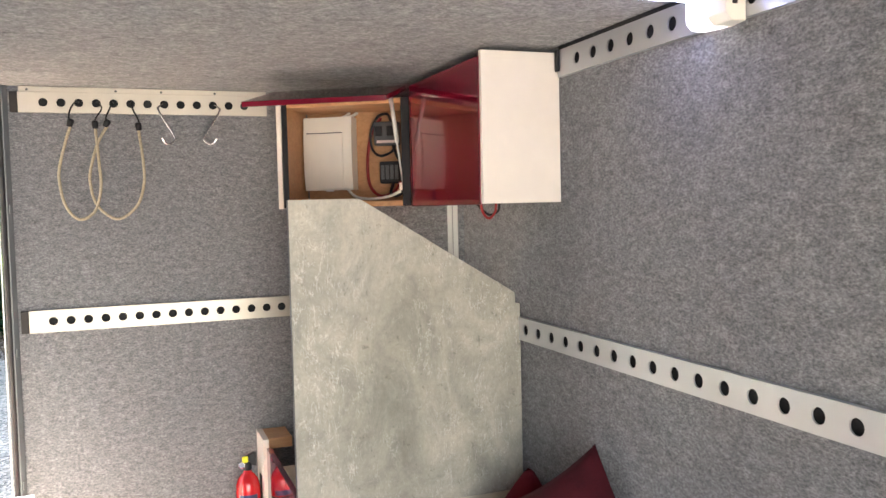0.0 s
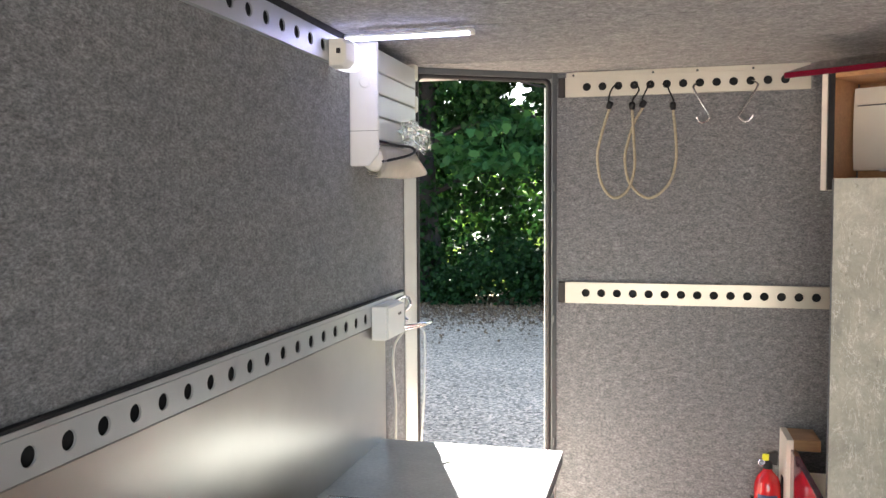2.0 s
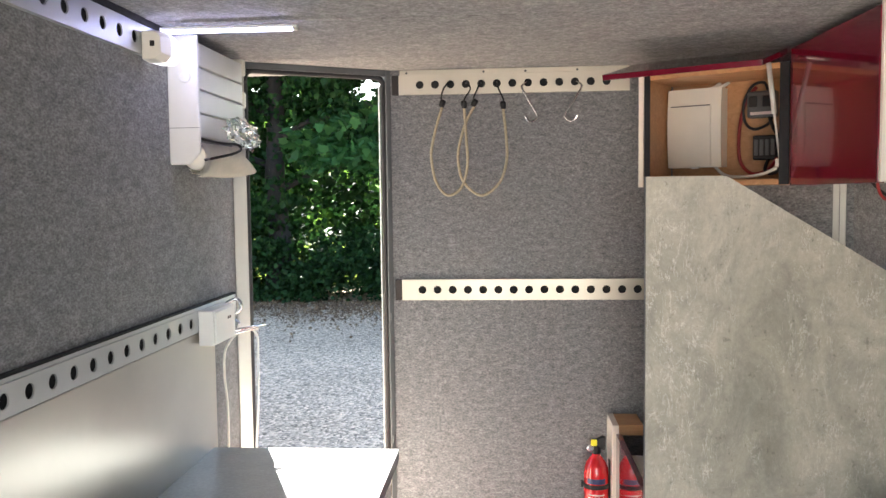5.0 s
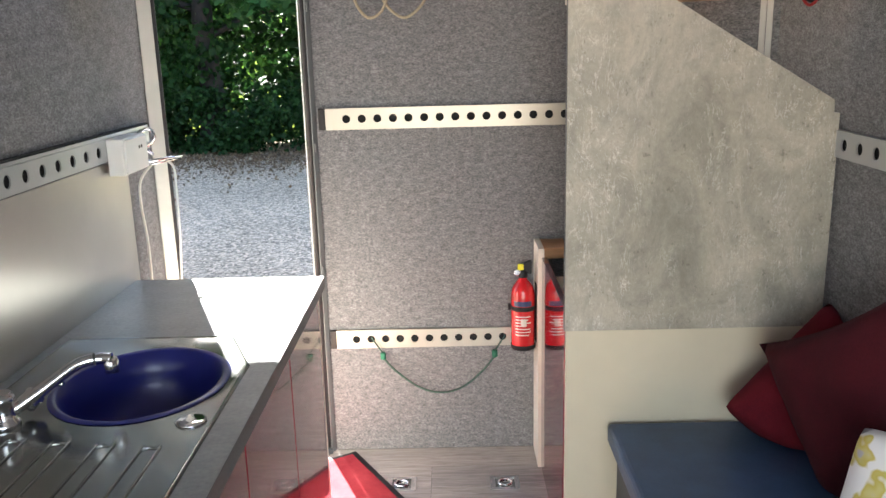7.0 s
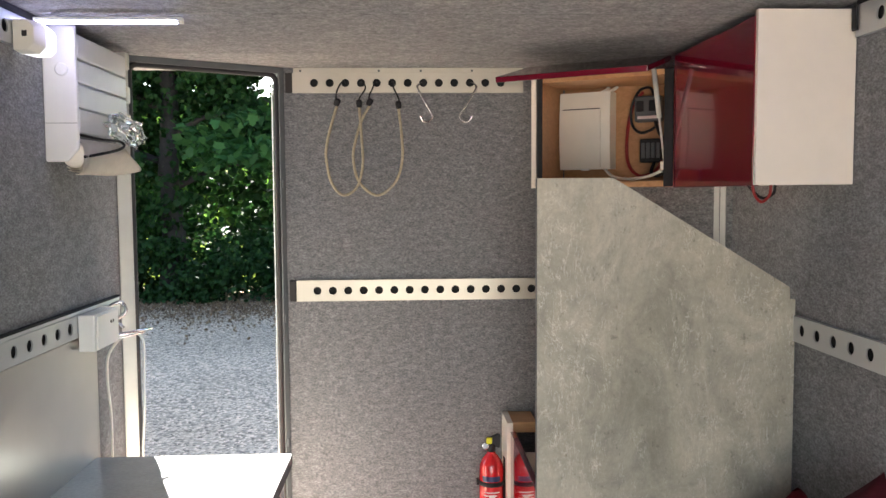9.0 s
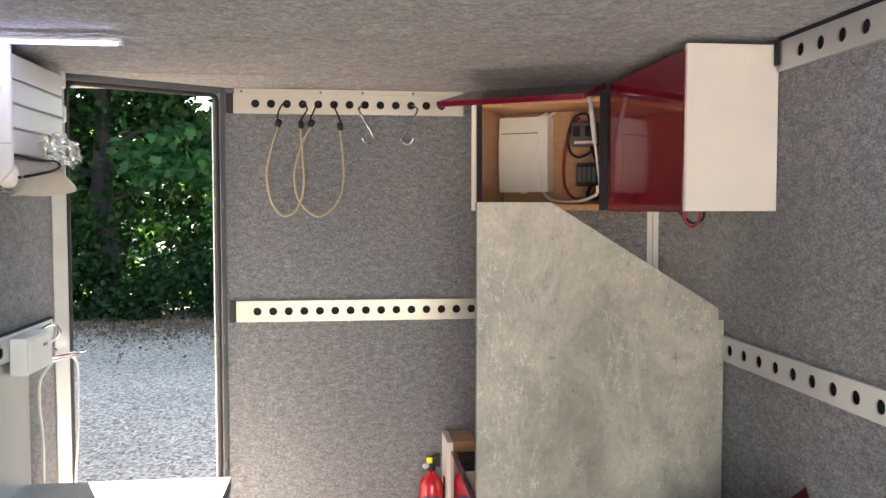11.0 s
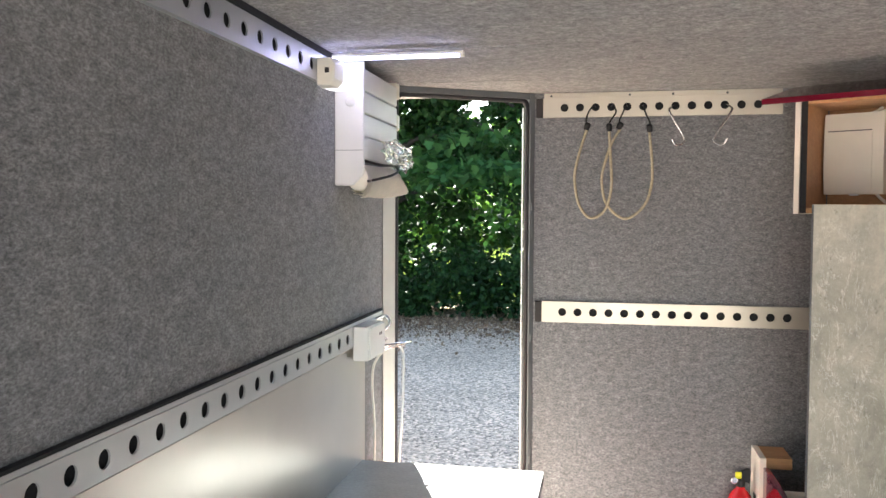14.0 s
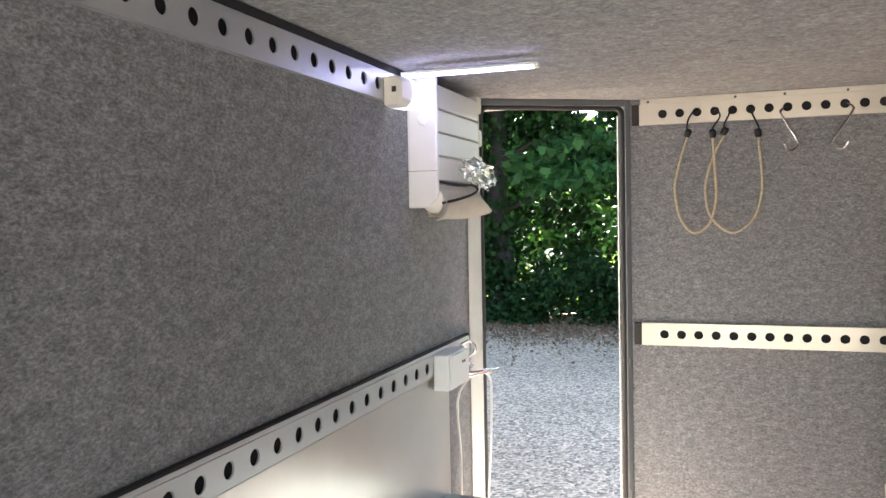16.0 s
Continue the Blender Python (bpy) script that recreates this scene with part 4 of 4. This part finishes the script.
def wall_lamp(m, lab):
    """A small moulded lamp with cut corners: x along the wall, -y off it; a cream cheek, then a lens with a weak glow
    for the strip light on it.
    """
    t = thing("wall_lamp", tuple(m.translation), lab, "wall lamp", "lamps on the side rails")

    def section(d, h, c):
        return [(0.0, -h), (-d + c, -h), (-d, -h + c), (-d, h - c), (-d + c, h), (0.0, h)]

    def body(x0, x1, d0, d1, h0, h1, c, bevel):
        bm = bmesh.new()
        rows = [[bm.verts.new((x, y, z)) for y, z in section(d, h, c)] for x, d, h in ((x0, d0, h0), (x1, d1, h1))]
        fs = [bm.faces.new(rows[0]), bm.faces.new(rows[1][::-1])]
        for k in range(6):
            fs.append(bm.faces.new((rows[0][(k + 1) % 6], rows[0][k], rows[1][k], rows[1][(k + 1) % 6])))
        bmesh.ops.bevel(bm, geom=list({e for f in fs for e in f.edges}), offset=bevel, segments=2, profile=0.5, affect="EDGES")
        return bm

    part("cheek", body(-0.105, -0.060, 0.050, 0.060, 0.036, 0.040, 0.016, 0.002), PLASTIC_W, t, "cream lamp cheek")
    part("diffuser", body(-0.0595, 0.018, 0.060, 0.054, 0.040, 0.036, 0.014, 0.006), LENS_GLOW, t, "pale lamp lens")
    part("socket", B(-0.1065, -0.1055, -0.034, -0.022, -0.004, 0.010), BROWNEND, t, "small dark socket")
    for o in t.children:
        o.data.transform(m)
    return t


wall_lamp(Matrix.Translation((XL + 0.016, -0.935, 2.084)) @ Matrix.Rotation(radians(90), 4, "Z"), "small cream wall lamp with a white lens beside the white box")
wall_lamp(Matrix.Translation((XR - 0.016, -1.765, 2.098)) @ Matrix.Rotation(radians(-90), 4, "Z") @ Matrix.Diagonal((-1, 1, 1, 1)), "small cream wall lamp with a white lens on the side rail")

# white box with grooved cover on the side wall, a paper roll strapped below
wbx = thing("wall_box", (XL, -0.70, 1.80), "white plastic wall box with a grooved cover", "wall box")
part("body", B(XL, XL + 0.070, -0.832, -0.44, 1.875, 2.135, 0.008, seg=3), PLASTIC, wbx, "white body")
part("cheek", prism(bmesh.new(), [(XL, 1.787), (XL + 0.056, 1.787), (XL + 0.088, 1.822), (XL + 0.088, 2.146), (XL, 2.146)], -0.848, -0.8325, "y", 0.005), PLASTIC, wbx, "white end cheek with a cut lower corner")
part("joint", B(XL + 0.001, XL + 0.0875, -0.8492, -0.8478, 1.8885, 1.8897), GREYP, wbx, "fine joint line")
zs = (1.862, 1.930, 1.996, 2.060, 2.128)
for a, b in zip(zs, zs[1:]):
    part("cover_slat", B(XL + 0.0705, XL + 0.086, -0.830, -0.45, a + 0.002, b - 0.002, 0.004), PLASTIC, wbx, "white cover slat")
part("button", lathe(bmesh.new(), [(0.017, 0), (0.017, 0.002), (0.014, 0.003)], None, 24, Matrix.Translation((XL + 0.05, -0.848, 2.03)) @ Matrix.Rotation(radians(90), 4, "X")), PLASTIC, wbx)
for z in (1.90, 1.985, 2.09):
    part("bracket", B(XL + 0.045, XL + 0.085, -0.44, -0.405, z, z + 0.055, 0.008, seg=3), PLASTIC_W, wbx, "moulded bracket")
roll = thing("paper_roll", (XL + 0.08, -0.65, 1.78), "cream paper roll in printed wrap hung below the white box", "paper roll")
mr = Matrix.Translation((XL + 0.066, -0.829, 1.806)) @ Matrix.Rotation(radians(-90), 4, "X")
part("roll", lathe(bmesh.new(), [(0.012, 0.0), (0.030, 0.002), (0.034, 0.010), (0.036, 0.10), (0.038, 0.20), (0.034, 0.26), (0.030, 0.27)], None, 24, mr), PAPER, roll, "rolled cream paper")


def wrap_sheet(r, y0, y1, tip, a0, a1, seed):
    """One sheet folded round the roll, its far end drawn out to a point."""
    bm = bmesh.new()
    g = []
    for i in range(15):
        u = i / 14
        row = []
        for j in range(13):
            v = j / 12
            a = radians(a0 + (a1 - a0) * v)
            y = y0 + (y1 + tip * max(0.0, 1 - abs(v - 0.36) * 2.6) - y0) * u
            c = Vector((1.05 * r * math.cos(a), 0, 1.25 * r * math.sin(a)))
            c.x *= 0.85 + 0.85 * u
            c *= 0.96 + 0.08 * noise.noise(Vector((3 * u, 3 * v, seed)))
            row.append(bm.verts.new((XL + 0.066 + c.x, y, 1.808 + c.z)))
        g.append(row)
    for i in range(14):
        for j in range(12):
            bm.faces.new((g[i][j], g[i + 1][j], g[i + 1][j + 1], g[i][j + 1])).smooth = True
    bmesh.ops.solidify(bm, geom=bm.faces[:], thickness=0.0014)
    return bm


part("loose_sheet", wrap_sheet(0.036, -0.830, -0.60, 0.08, -130, 110, 1), PAPER, roll, "folded cream sheet")
part("loose_sheet", wrap_sheet(0.041, -0.829, -0.61, 0.12, -120, 55, 2), PAPER, roll, "folded cream sheet")
part("loose_sheet", wrap_sheet(0.045, -0.828, -0.62, 0.18, -85, 40, 3), PAPER, roll, "folded cream sheet with a pointed end")
part("strap", tube(bmesh.new(), spline([(XL + 0.094, -0.829, 1.800), (XL + 0.122, -0.80, 1.808), (XL + 0.140, -0.72, 1.822), (XL + 0.142, -0.655, 1.838), (XL + 0.132, -0.66, 1.852), (XL + 0.110, -0.74, 1.852), (XL + 0.088, -0.80, 1.858), (XL + 0.074, -0.829, 1.862)], 8), 0.0040, 8), BLACKP, roll, "black elastic loop")
# crumpled clear bag
gl = Mat("clear_film", (0.95, 0.95, 0.95), 0.08)
gl.b.inputs["Transmission Weight"].default_value = 0.93
gl.b.inputs["IOR"].default_value = 1.15
bm = bmesh.new()
bmesh.ops.create_icosphere(bm, subdivisions=3, radius=1.0)
for v in bm.verts:
    f = noise.noise(v.co * 3.1) * 0.9 + noise.noise(v.co * 7.0 + Vector((4, 1, 2))) * 0.5
    d = v.co.normalized() * (0.72 + 0.38 * f)
    v.co = Vector((XL + 0.118 + d.x * 0.058, -0.555 + d.y * 0.17, 1.888 + d.z * 0.050 - 0.02 * d.y))
solid("plastic_bag", bm, gl.m, "crumpled clear plastic bag tucked behind the paper roll", "plastic bag")

# socket box with plug, chrome bracket and white cable
sk = thing("socket_box", (XL, -0.62, 1.30), "white surface socket box on the end of the side rail", "socket")
part("box", B(XL + 0.0145, XL + 0.062, -0.712, -0.535, 1.249, 1.356, 0.004, seg=2), PLASTIC, sk, "white box")
part("faceplate", B(XL + 0.0625, XL + 0.070, -0.708, -0.539, 1.253, 1.352, 0.003), PLASTIC, sk, "white face plate")
for dy in (0.0, 0.018):
    part("indicator", B(XL + 0.0705, XL + 0.072, -0.610 + dy, -0.602 + dy, 1.318, 1.326), BROWNEND, sk)
rk = thing("towel_hook", (XL + 0.02, -0.47, 1.31), "chrome bracket arm beside the doorway", "hook")
part("plate", B(XL, XL + 0.012, -0.50, -0.44, 1.27, 1.36, 0.003), CHROME, rk, "chrome plate")
part("arm", tube(bmesh.new(), spline([(XL + 0.01, -0.47, 1.345), (XL + 0.05, -0.46, 1.36), (XL + 0.062, -0.45, 1.33), (XL + 0.03, -0.45, 1.30), (XL + 0.05, -0.44, 1.275)], 6), 0.006, 10), CHROME, rk)
part("rod", tube(bmesh.new(), [(XL + 0.03, -0.52, 1.262), (XL + 0.09, -0.42, 1.262), (XL + 0.118, -0.375, 1.262)], 0.005, 10), CHROME, rk, "chrome rod")
part("rod", tube(bmesh.new(), [(XL + 0.04, -0.50, 1.250), (XL + 0.10, -0.40, 1.256), (XL + 0.115, -0.375, 1.262)], 0.004, 10), CHROME, rk, "chrome rod")
wire([(XL + 0.022, -0.50, 0.80), (XL + 0.022, -0.495, 1.0), (XL + 0.016, -0.50, 1.12), (XL + 0.022, -0.50, 1.20), (XL + 0.05, -0.46, 1.248), (XL + 0.075, -0.42, 1.256), (XL + 0.095, -0.395, 1.23), (XL + 0.096, -0.39, 1.16), (XL + 0.092, -0.39, 1.0), (XL + 0.084, -0.395, 0.86), (XL + 0.082, -0.40, 0.70)], 0.0042, WIRE_W, "white_cable", "white cable draped over the chrome rod")

# mat by the door and lashing rings in the floor
u, w2 = Vector((math.cos(ang), math.sin(ang), 0)), Vector((math.sin(ang), -math.cos(ang), 0))
o = Vector((-0.029, -0.034, 0))
mm = Matrix(((u.x, w2.x, 0, o.x), (u.y, w2.y, 0, o.y), (0, 0, 1, 0), (0, 0, 0, 1)))
dm = thing("door_mat", o, "red door mat with a dark rubber border", "door mat")
part("border", B(-0.44, 0.0, 0.0, 0.62, 0.0035, 0.011, 0.003, m=mm), BLACKP, dm, "dark rubber border")
part("mat_top", B(-0.415, -0.025, 0.025, 0.595, 0.0115, 0.016, 0.002, m=mm), MAT_RED, dm, "red pile")


def lashing(x, y):
    t = thing("lashing_ring", (x, y, 0), "recessed steel lashing ring in the floor", "lashing ring", "rings in the floor")
    bm = bmesh.new()
    for a in ((-0.055, 0.055, -0.05, -0.034), (-0.055, 0.055, 0.034, 0.05), (-0.055, -0.036, -0.034, 0.034), (0.036, 0.055, -0.034, 0.034)):
        box(bm, x + a[0], x + a[1], y + a[2], y + a[3], 0.0, 0.004)
    bmesh.ops.remove_doubles(bm, verts=bm.verts, dist=1e-5)
    part("plate", bm, CHROME, t, "steel plate")
    part("pan", B(x - 0.036, x + 0.036, y - 0.034, y + 0.034, -0.0015, 0.0008), SINK, t, "steel pan")
    part("ring", tube(bmesh.new(), [(x + 0.024 * math.cos(k * math.pi / 10), y + 0.022 * math.sin(k * math.pi / 10), 0.005) for k in range(21)], 0.0042, 8), CHROME, t, "steel ring")
    return t


lr = lashing(0.169, -0.285)
copy_thing(lr, pose(0.555, -0.29, 0))


# ---------------------------------------------------------------- outside the door
GZ = -0.45
solid("ground", B(-60, 60, -40, 16.5, GZ - 0.1, GZ), GRAVEL, "grey gravel yard", "ground", kind="structure")
solid("meadow", B(-120, 120, 16.5, 400, GZ - 0.1, GZ + 0.02), GRASS, "sunlit meadow behind the hedge", "grass", kind="structure")


def leaves(spots, size, seed, up=0.35):
    """Many small folded leaves, scattered at given spots."""
    rng = np.random.default_rng(seed)
    n = len(spots)
    spots = np.asarray(spots, float)
    d = rng.normal(size=(n, 3))
    d[:, 2] -= up
    d /= np.linalg.norm(d, axis=1, keepdims=True)
    e = np.cross(d, rng.normal(size=(n, 3)))
    e /= np.linalg.norm(e, axis=1, keepdims=True)
    nrm = np.cross(d, e)
    s = size * (0.6 + 0.8 * rng.random((n, 1)))
    v = np.empty((n, 6, 3))
    v[:, 0] = spots
    v[:, 1] = spots + s * (0.35 * d + 0.42 * e + 0.10 * nrm)
    v[:, 2] = spots + s * (0.75 * d + 0.30 * e + 0.06 * nrm)
    v[:, 3] = spots + s * d
    v[:, 4] = spots + s * (0.75 * d - 0.30 * e + 0.06 * nrm)
    v[:, 5] = spots + s * (0.35 * d - 0.42 * e + 0.10 * nrm)
    f = []
    for i in range(n):
        b = 6 * i
        f += [(b, b + 1, b + 2, b + 3), (b, b + 3, b + 4, b + 5)]
    return v.reshape(-1, 3), f


def maple_leaves(spots, size, seed):
    """Broad five-lobed leaves, hanging nearly level."""
    q = np.random.default_rng(seed)
    half = [(0.04, 0.22), (-0.06, 0.46), (0.24, 0.40), (0.42, 0.62), (0.52, 0.30), (0.72, 0.28)]
    shape = [(0.0, 0.0)] + half + [(1.0, 0.0)] + [(a, -b) for a, b in reversed(half)]
    verts, faces = [], []
    for p in spots:
        m = pose(*p, q.normal() * 32, 25 + q.normal() * 28, q.uniform(0, 360))
        z = size * q.uniform(0.6, 1.3)
        n0 = len(verts)
        for a, b in shape:
            verts.append(tuple(m @ Vector((a * z, b * z, -0.12 * abs(b) * z - 0.10 * a * a * z))))
        k = len(shape)
        faces += [tuple(n0 + i for i in range(0, k // 2 + 1)), (n0,) + tuple(n0 + i for i in range(k // 2, k))]
    return verts, faces


def leaf_object(name, spots, size, seed, mat):
    v, f = maple_leaves(spots, size, seed) if mat == LEAF_MAPLE else leaves(spots, size, seed)
    me = bpy.data.meshes.new(name)
    me.from_pydata([tuple(p) for p in v], [], f)
    me.materials.append(mat)
    return new(name, me)


rng = np.random.default_rng(4)


def clumps(n, k, x, y, z, r, flat=0.7):
    """n clumps of k spots each within ranges."""
    out = []
    for _ in range(n):
        c = np.array([rng.uniform(*x), rng.uniform(*y), rng.uniform(*z)])
        rr = r * rng.uniform(0.6, 1.3)
        p = rng.normal(size=(k, 3)) * np.array([rr, rr, rr * flat]) * 0.6
        out.append(c + p)
    return np.concatenate(out)


hedge = clumps(460, 85, (-10, 3), (13.2, 15.6), (-0.45, 0.75), 0.34)
hedge = hedge[hedge[:, 2] > GZ + 0.01]
tagged(leaf_object("hedge", hedge, 0.095, 1, LEAF_HEDGE), "dense dark green ivy-like hedge along the gravel", "hedge", kind="stuff")


def tree(x, y, height, r, crown, size, mat, seed, label):
    t = thing("tree", (x, y, GZ), label, "tree", "trees behind the hedge")
    q = np.random.default_rng(seed)
    trunk = [(x + q.normal() * 0.06, y + q.normal() * 0.06, GZ + h) for h in np.linspace(-0.05, height, 7)]
    bm = tube(bmesh.new(), trunk, [r * (1.25 if i == 0 else 1 - 0.1 * i) for i in range(7)], 12)
    for k in range(9):
        h = height * (0.3 + 0.07 * k)
        a = q.uniform(0, 6.28)
        ln = q.uniform(1.2, 2.4)
        st = Vector((x, y, GZ + h))
        tip = st + Vector((math.cos(a) * ln, math.sin(a) * ln, q.uniform(0.1, 0.9)))
        tube(bm, [st, st.lerp(tip, 0.5) + Vector((0, 0, 0.15)), tip], [r * 0.3, r * 0.2, r * 0.06], 7)
    part("trunk", bm, BARK, t, "dark trunk with limbs")
    ob = leaf_object("crown", crown, size, seed, mat)
    ob.parent = t
    ob.matrix_parent_inverse = Matrix.Translation(-t.location)
    ob["label"] = "crown of green leaves"
    return t


def crown(n, k, x, y, z, r):
    """Leaf spots of a crown, thin where two trees meet."""
    p = clumps(n, k, x, y, z, r, 0.55)
    return p[((p[:, 0] + 2.55) / 0.26) ** 2 + ((p[:, 2] - 4.0) / 0.40) ** 2 > 1]


tree(-4.55, 14.2, 7.5, 0.27, np.concatenate([crown(180, 46, (-6.2, -2.2), (13.0, 15.6), (2.3, 5.4), 0.45), crown(30, 40, (-5.4, -4.0), (13.2, 15), (0.9, 2.4), 0.35)]), 0.125, LEAF_TREE, 11, "leafy tree with dark trunk behind the hedge")
tree(-1.2, 14.6, 7.0, 0.15, crown(115, 46, (-2.6, 1.5), (13.4, 15.6), (1.9, 5.4), 0.42), 0.125, LEAF_TREE, 12, "leafy tree overhanging the hedge")
tree(-7.4, 14.8, 7.5, 0.18, crown(160, 40, (-10, -5.5), (13.4, 16), (0.8, 5.4), 0.5), 0.16, LEAF_TREE, 13, "dense leafy tree over the hedge")
tree(0.9, 11.6, 5.5, 0.035, crown(21, 26, (-3.2, -0.9), (10.6, 11.8), (2.2, 3.1), 0.26), 0.17, LEAF_MAPLE, 14, "young maple with broad bright leaves")
# leaf masses above the view, added to keep the sun off the gravel
upper = np.concatenate([clumps(200, 34, (-10, 3), (14.6, 17.0), (5.6, 8.2), 0.8, 0.6), clumps(620, 34, (-16, 6), (13.2, 17.5), (5.2, 10.3), 0.9, 0.6), clumps(420, 34, (-12, 4), (13.0, 15.5), (7.5, 10.3), 0.9, 0.6)])
tagged(leaf_object("shade_canopy", upper, 0.27, 6, LEAF_TREE), "unseen leaf masses added high up to shade the gravel yard", "trees", kind="stuff")
thick = clumps(420, 42, (-9.5, 4), (16.2, 17.4), (0.2, 6.4), 0.55, 0.8)
for gx, gz, ax, az in ((-4.3, 1.15, 0.62, 0.34), (-2.9, 4.2, 0.32, 0.45), (-2.75, 2.05, 0.34, 0.22)):
    thick = thick[((thick[:, 0] - gx) / ax) ** 2 + ((thick[:, 2] - gz) / az) ** 2 > 1]
tagged(leaf_object("thicket", thick, 0.20, 8, LEAF_HEDGE), "dark thicket behind the hedge with gaps to the meadow", "bushes", kind="stuff")
far = clumps(900, 34, (-46, 18), (50, 62), (-0.4, 7), 2.1, 0.8)
tagged(leaf_object("far_woods", far, 0.60, 3, LEAF_FAR), "sunlit woods beyond the meadow", "woods", kind="stuff")
lit = np.column_stack([rng.uniform(-9, 3, 16000), 13.6 - np.abs(rng.normal(size=16000)) * 1.5, np.full(16000, GZ + 0.012)])
tagged(leaf_object("leaf_litter", lit, 0.05, 5, LITTER), "brown fallen leaves on the gravel by the hedge", "leaves", kind="stuff")


# ---------------------------------------------------------------- floor planks
prng = random.Random(3)
plank_meshes = {}
y = 0.0
row = 0
while y > -4.5:
    x = XL + 0.001
    first = True
    while x < XR - 0.01:
        ln = prng.choice((0.45, 0.7, 0.9)) if first else 0.9
        ln = min(ln, XR - 0.001 - x)
        ln = round(ln, 3)
        if ln not in plank_meshes:
            plank_meshes[ln] = mesh("plank", B(0, ln - 0.0012, -0.1488, 0, -0.0038, 0, 0.0008, seg=1), PLANK)
        ob = new("plank", plank_meshes[ln])
        ob.location = (x, y - 0.001, 0)
        ob.parent = floor
        x += ln
        first = False
    y -= 0.15
    row += 1
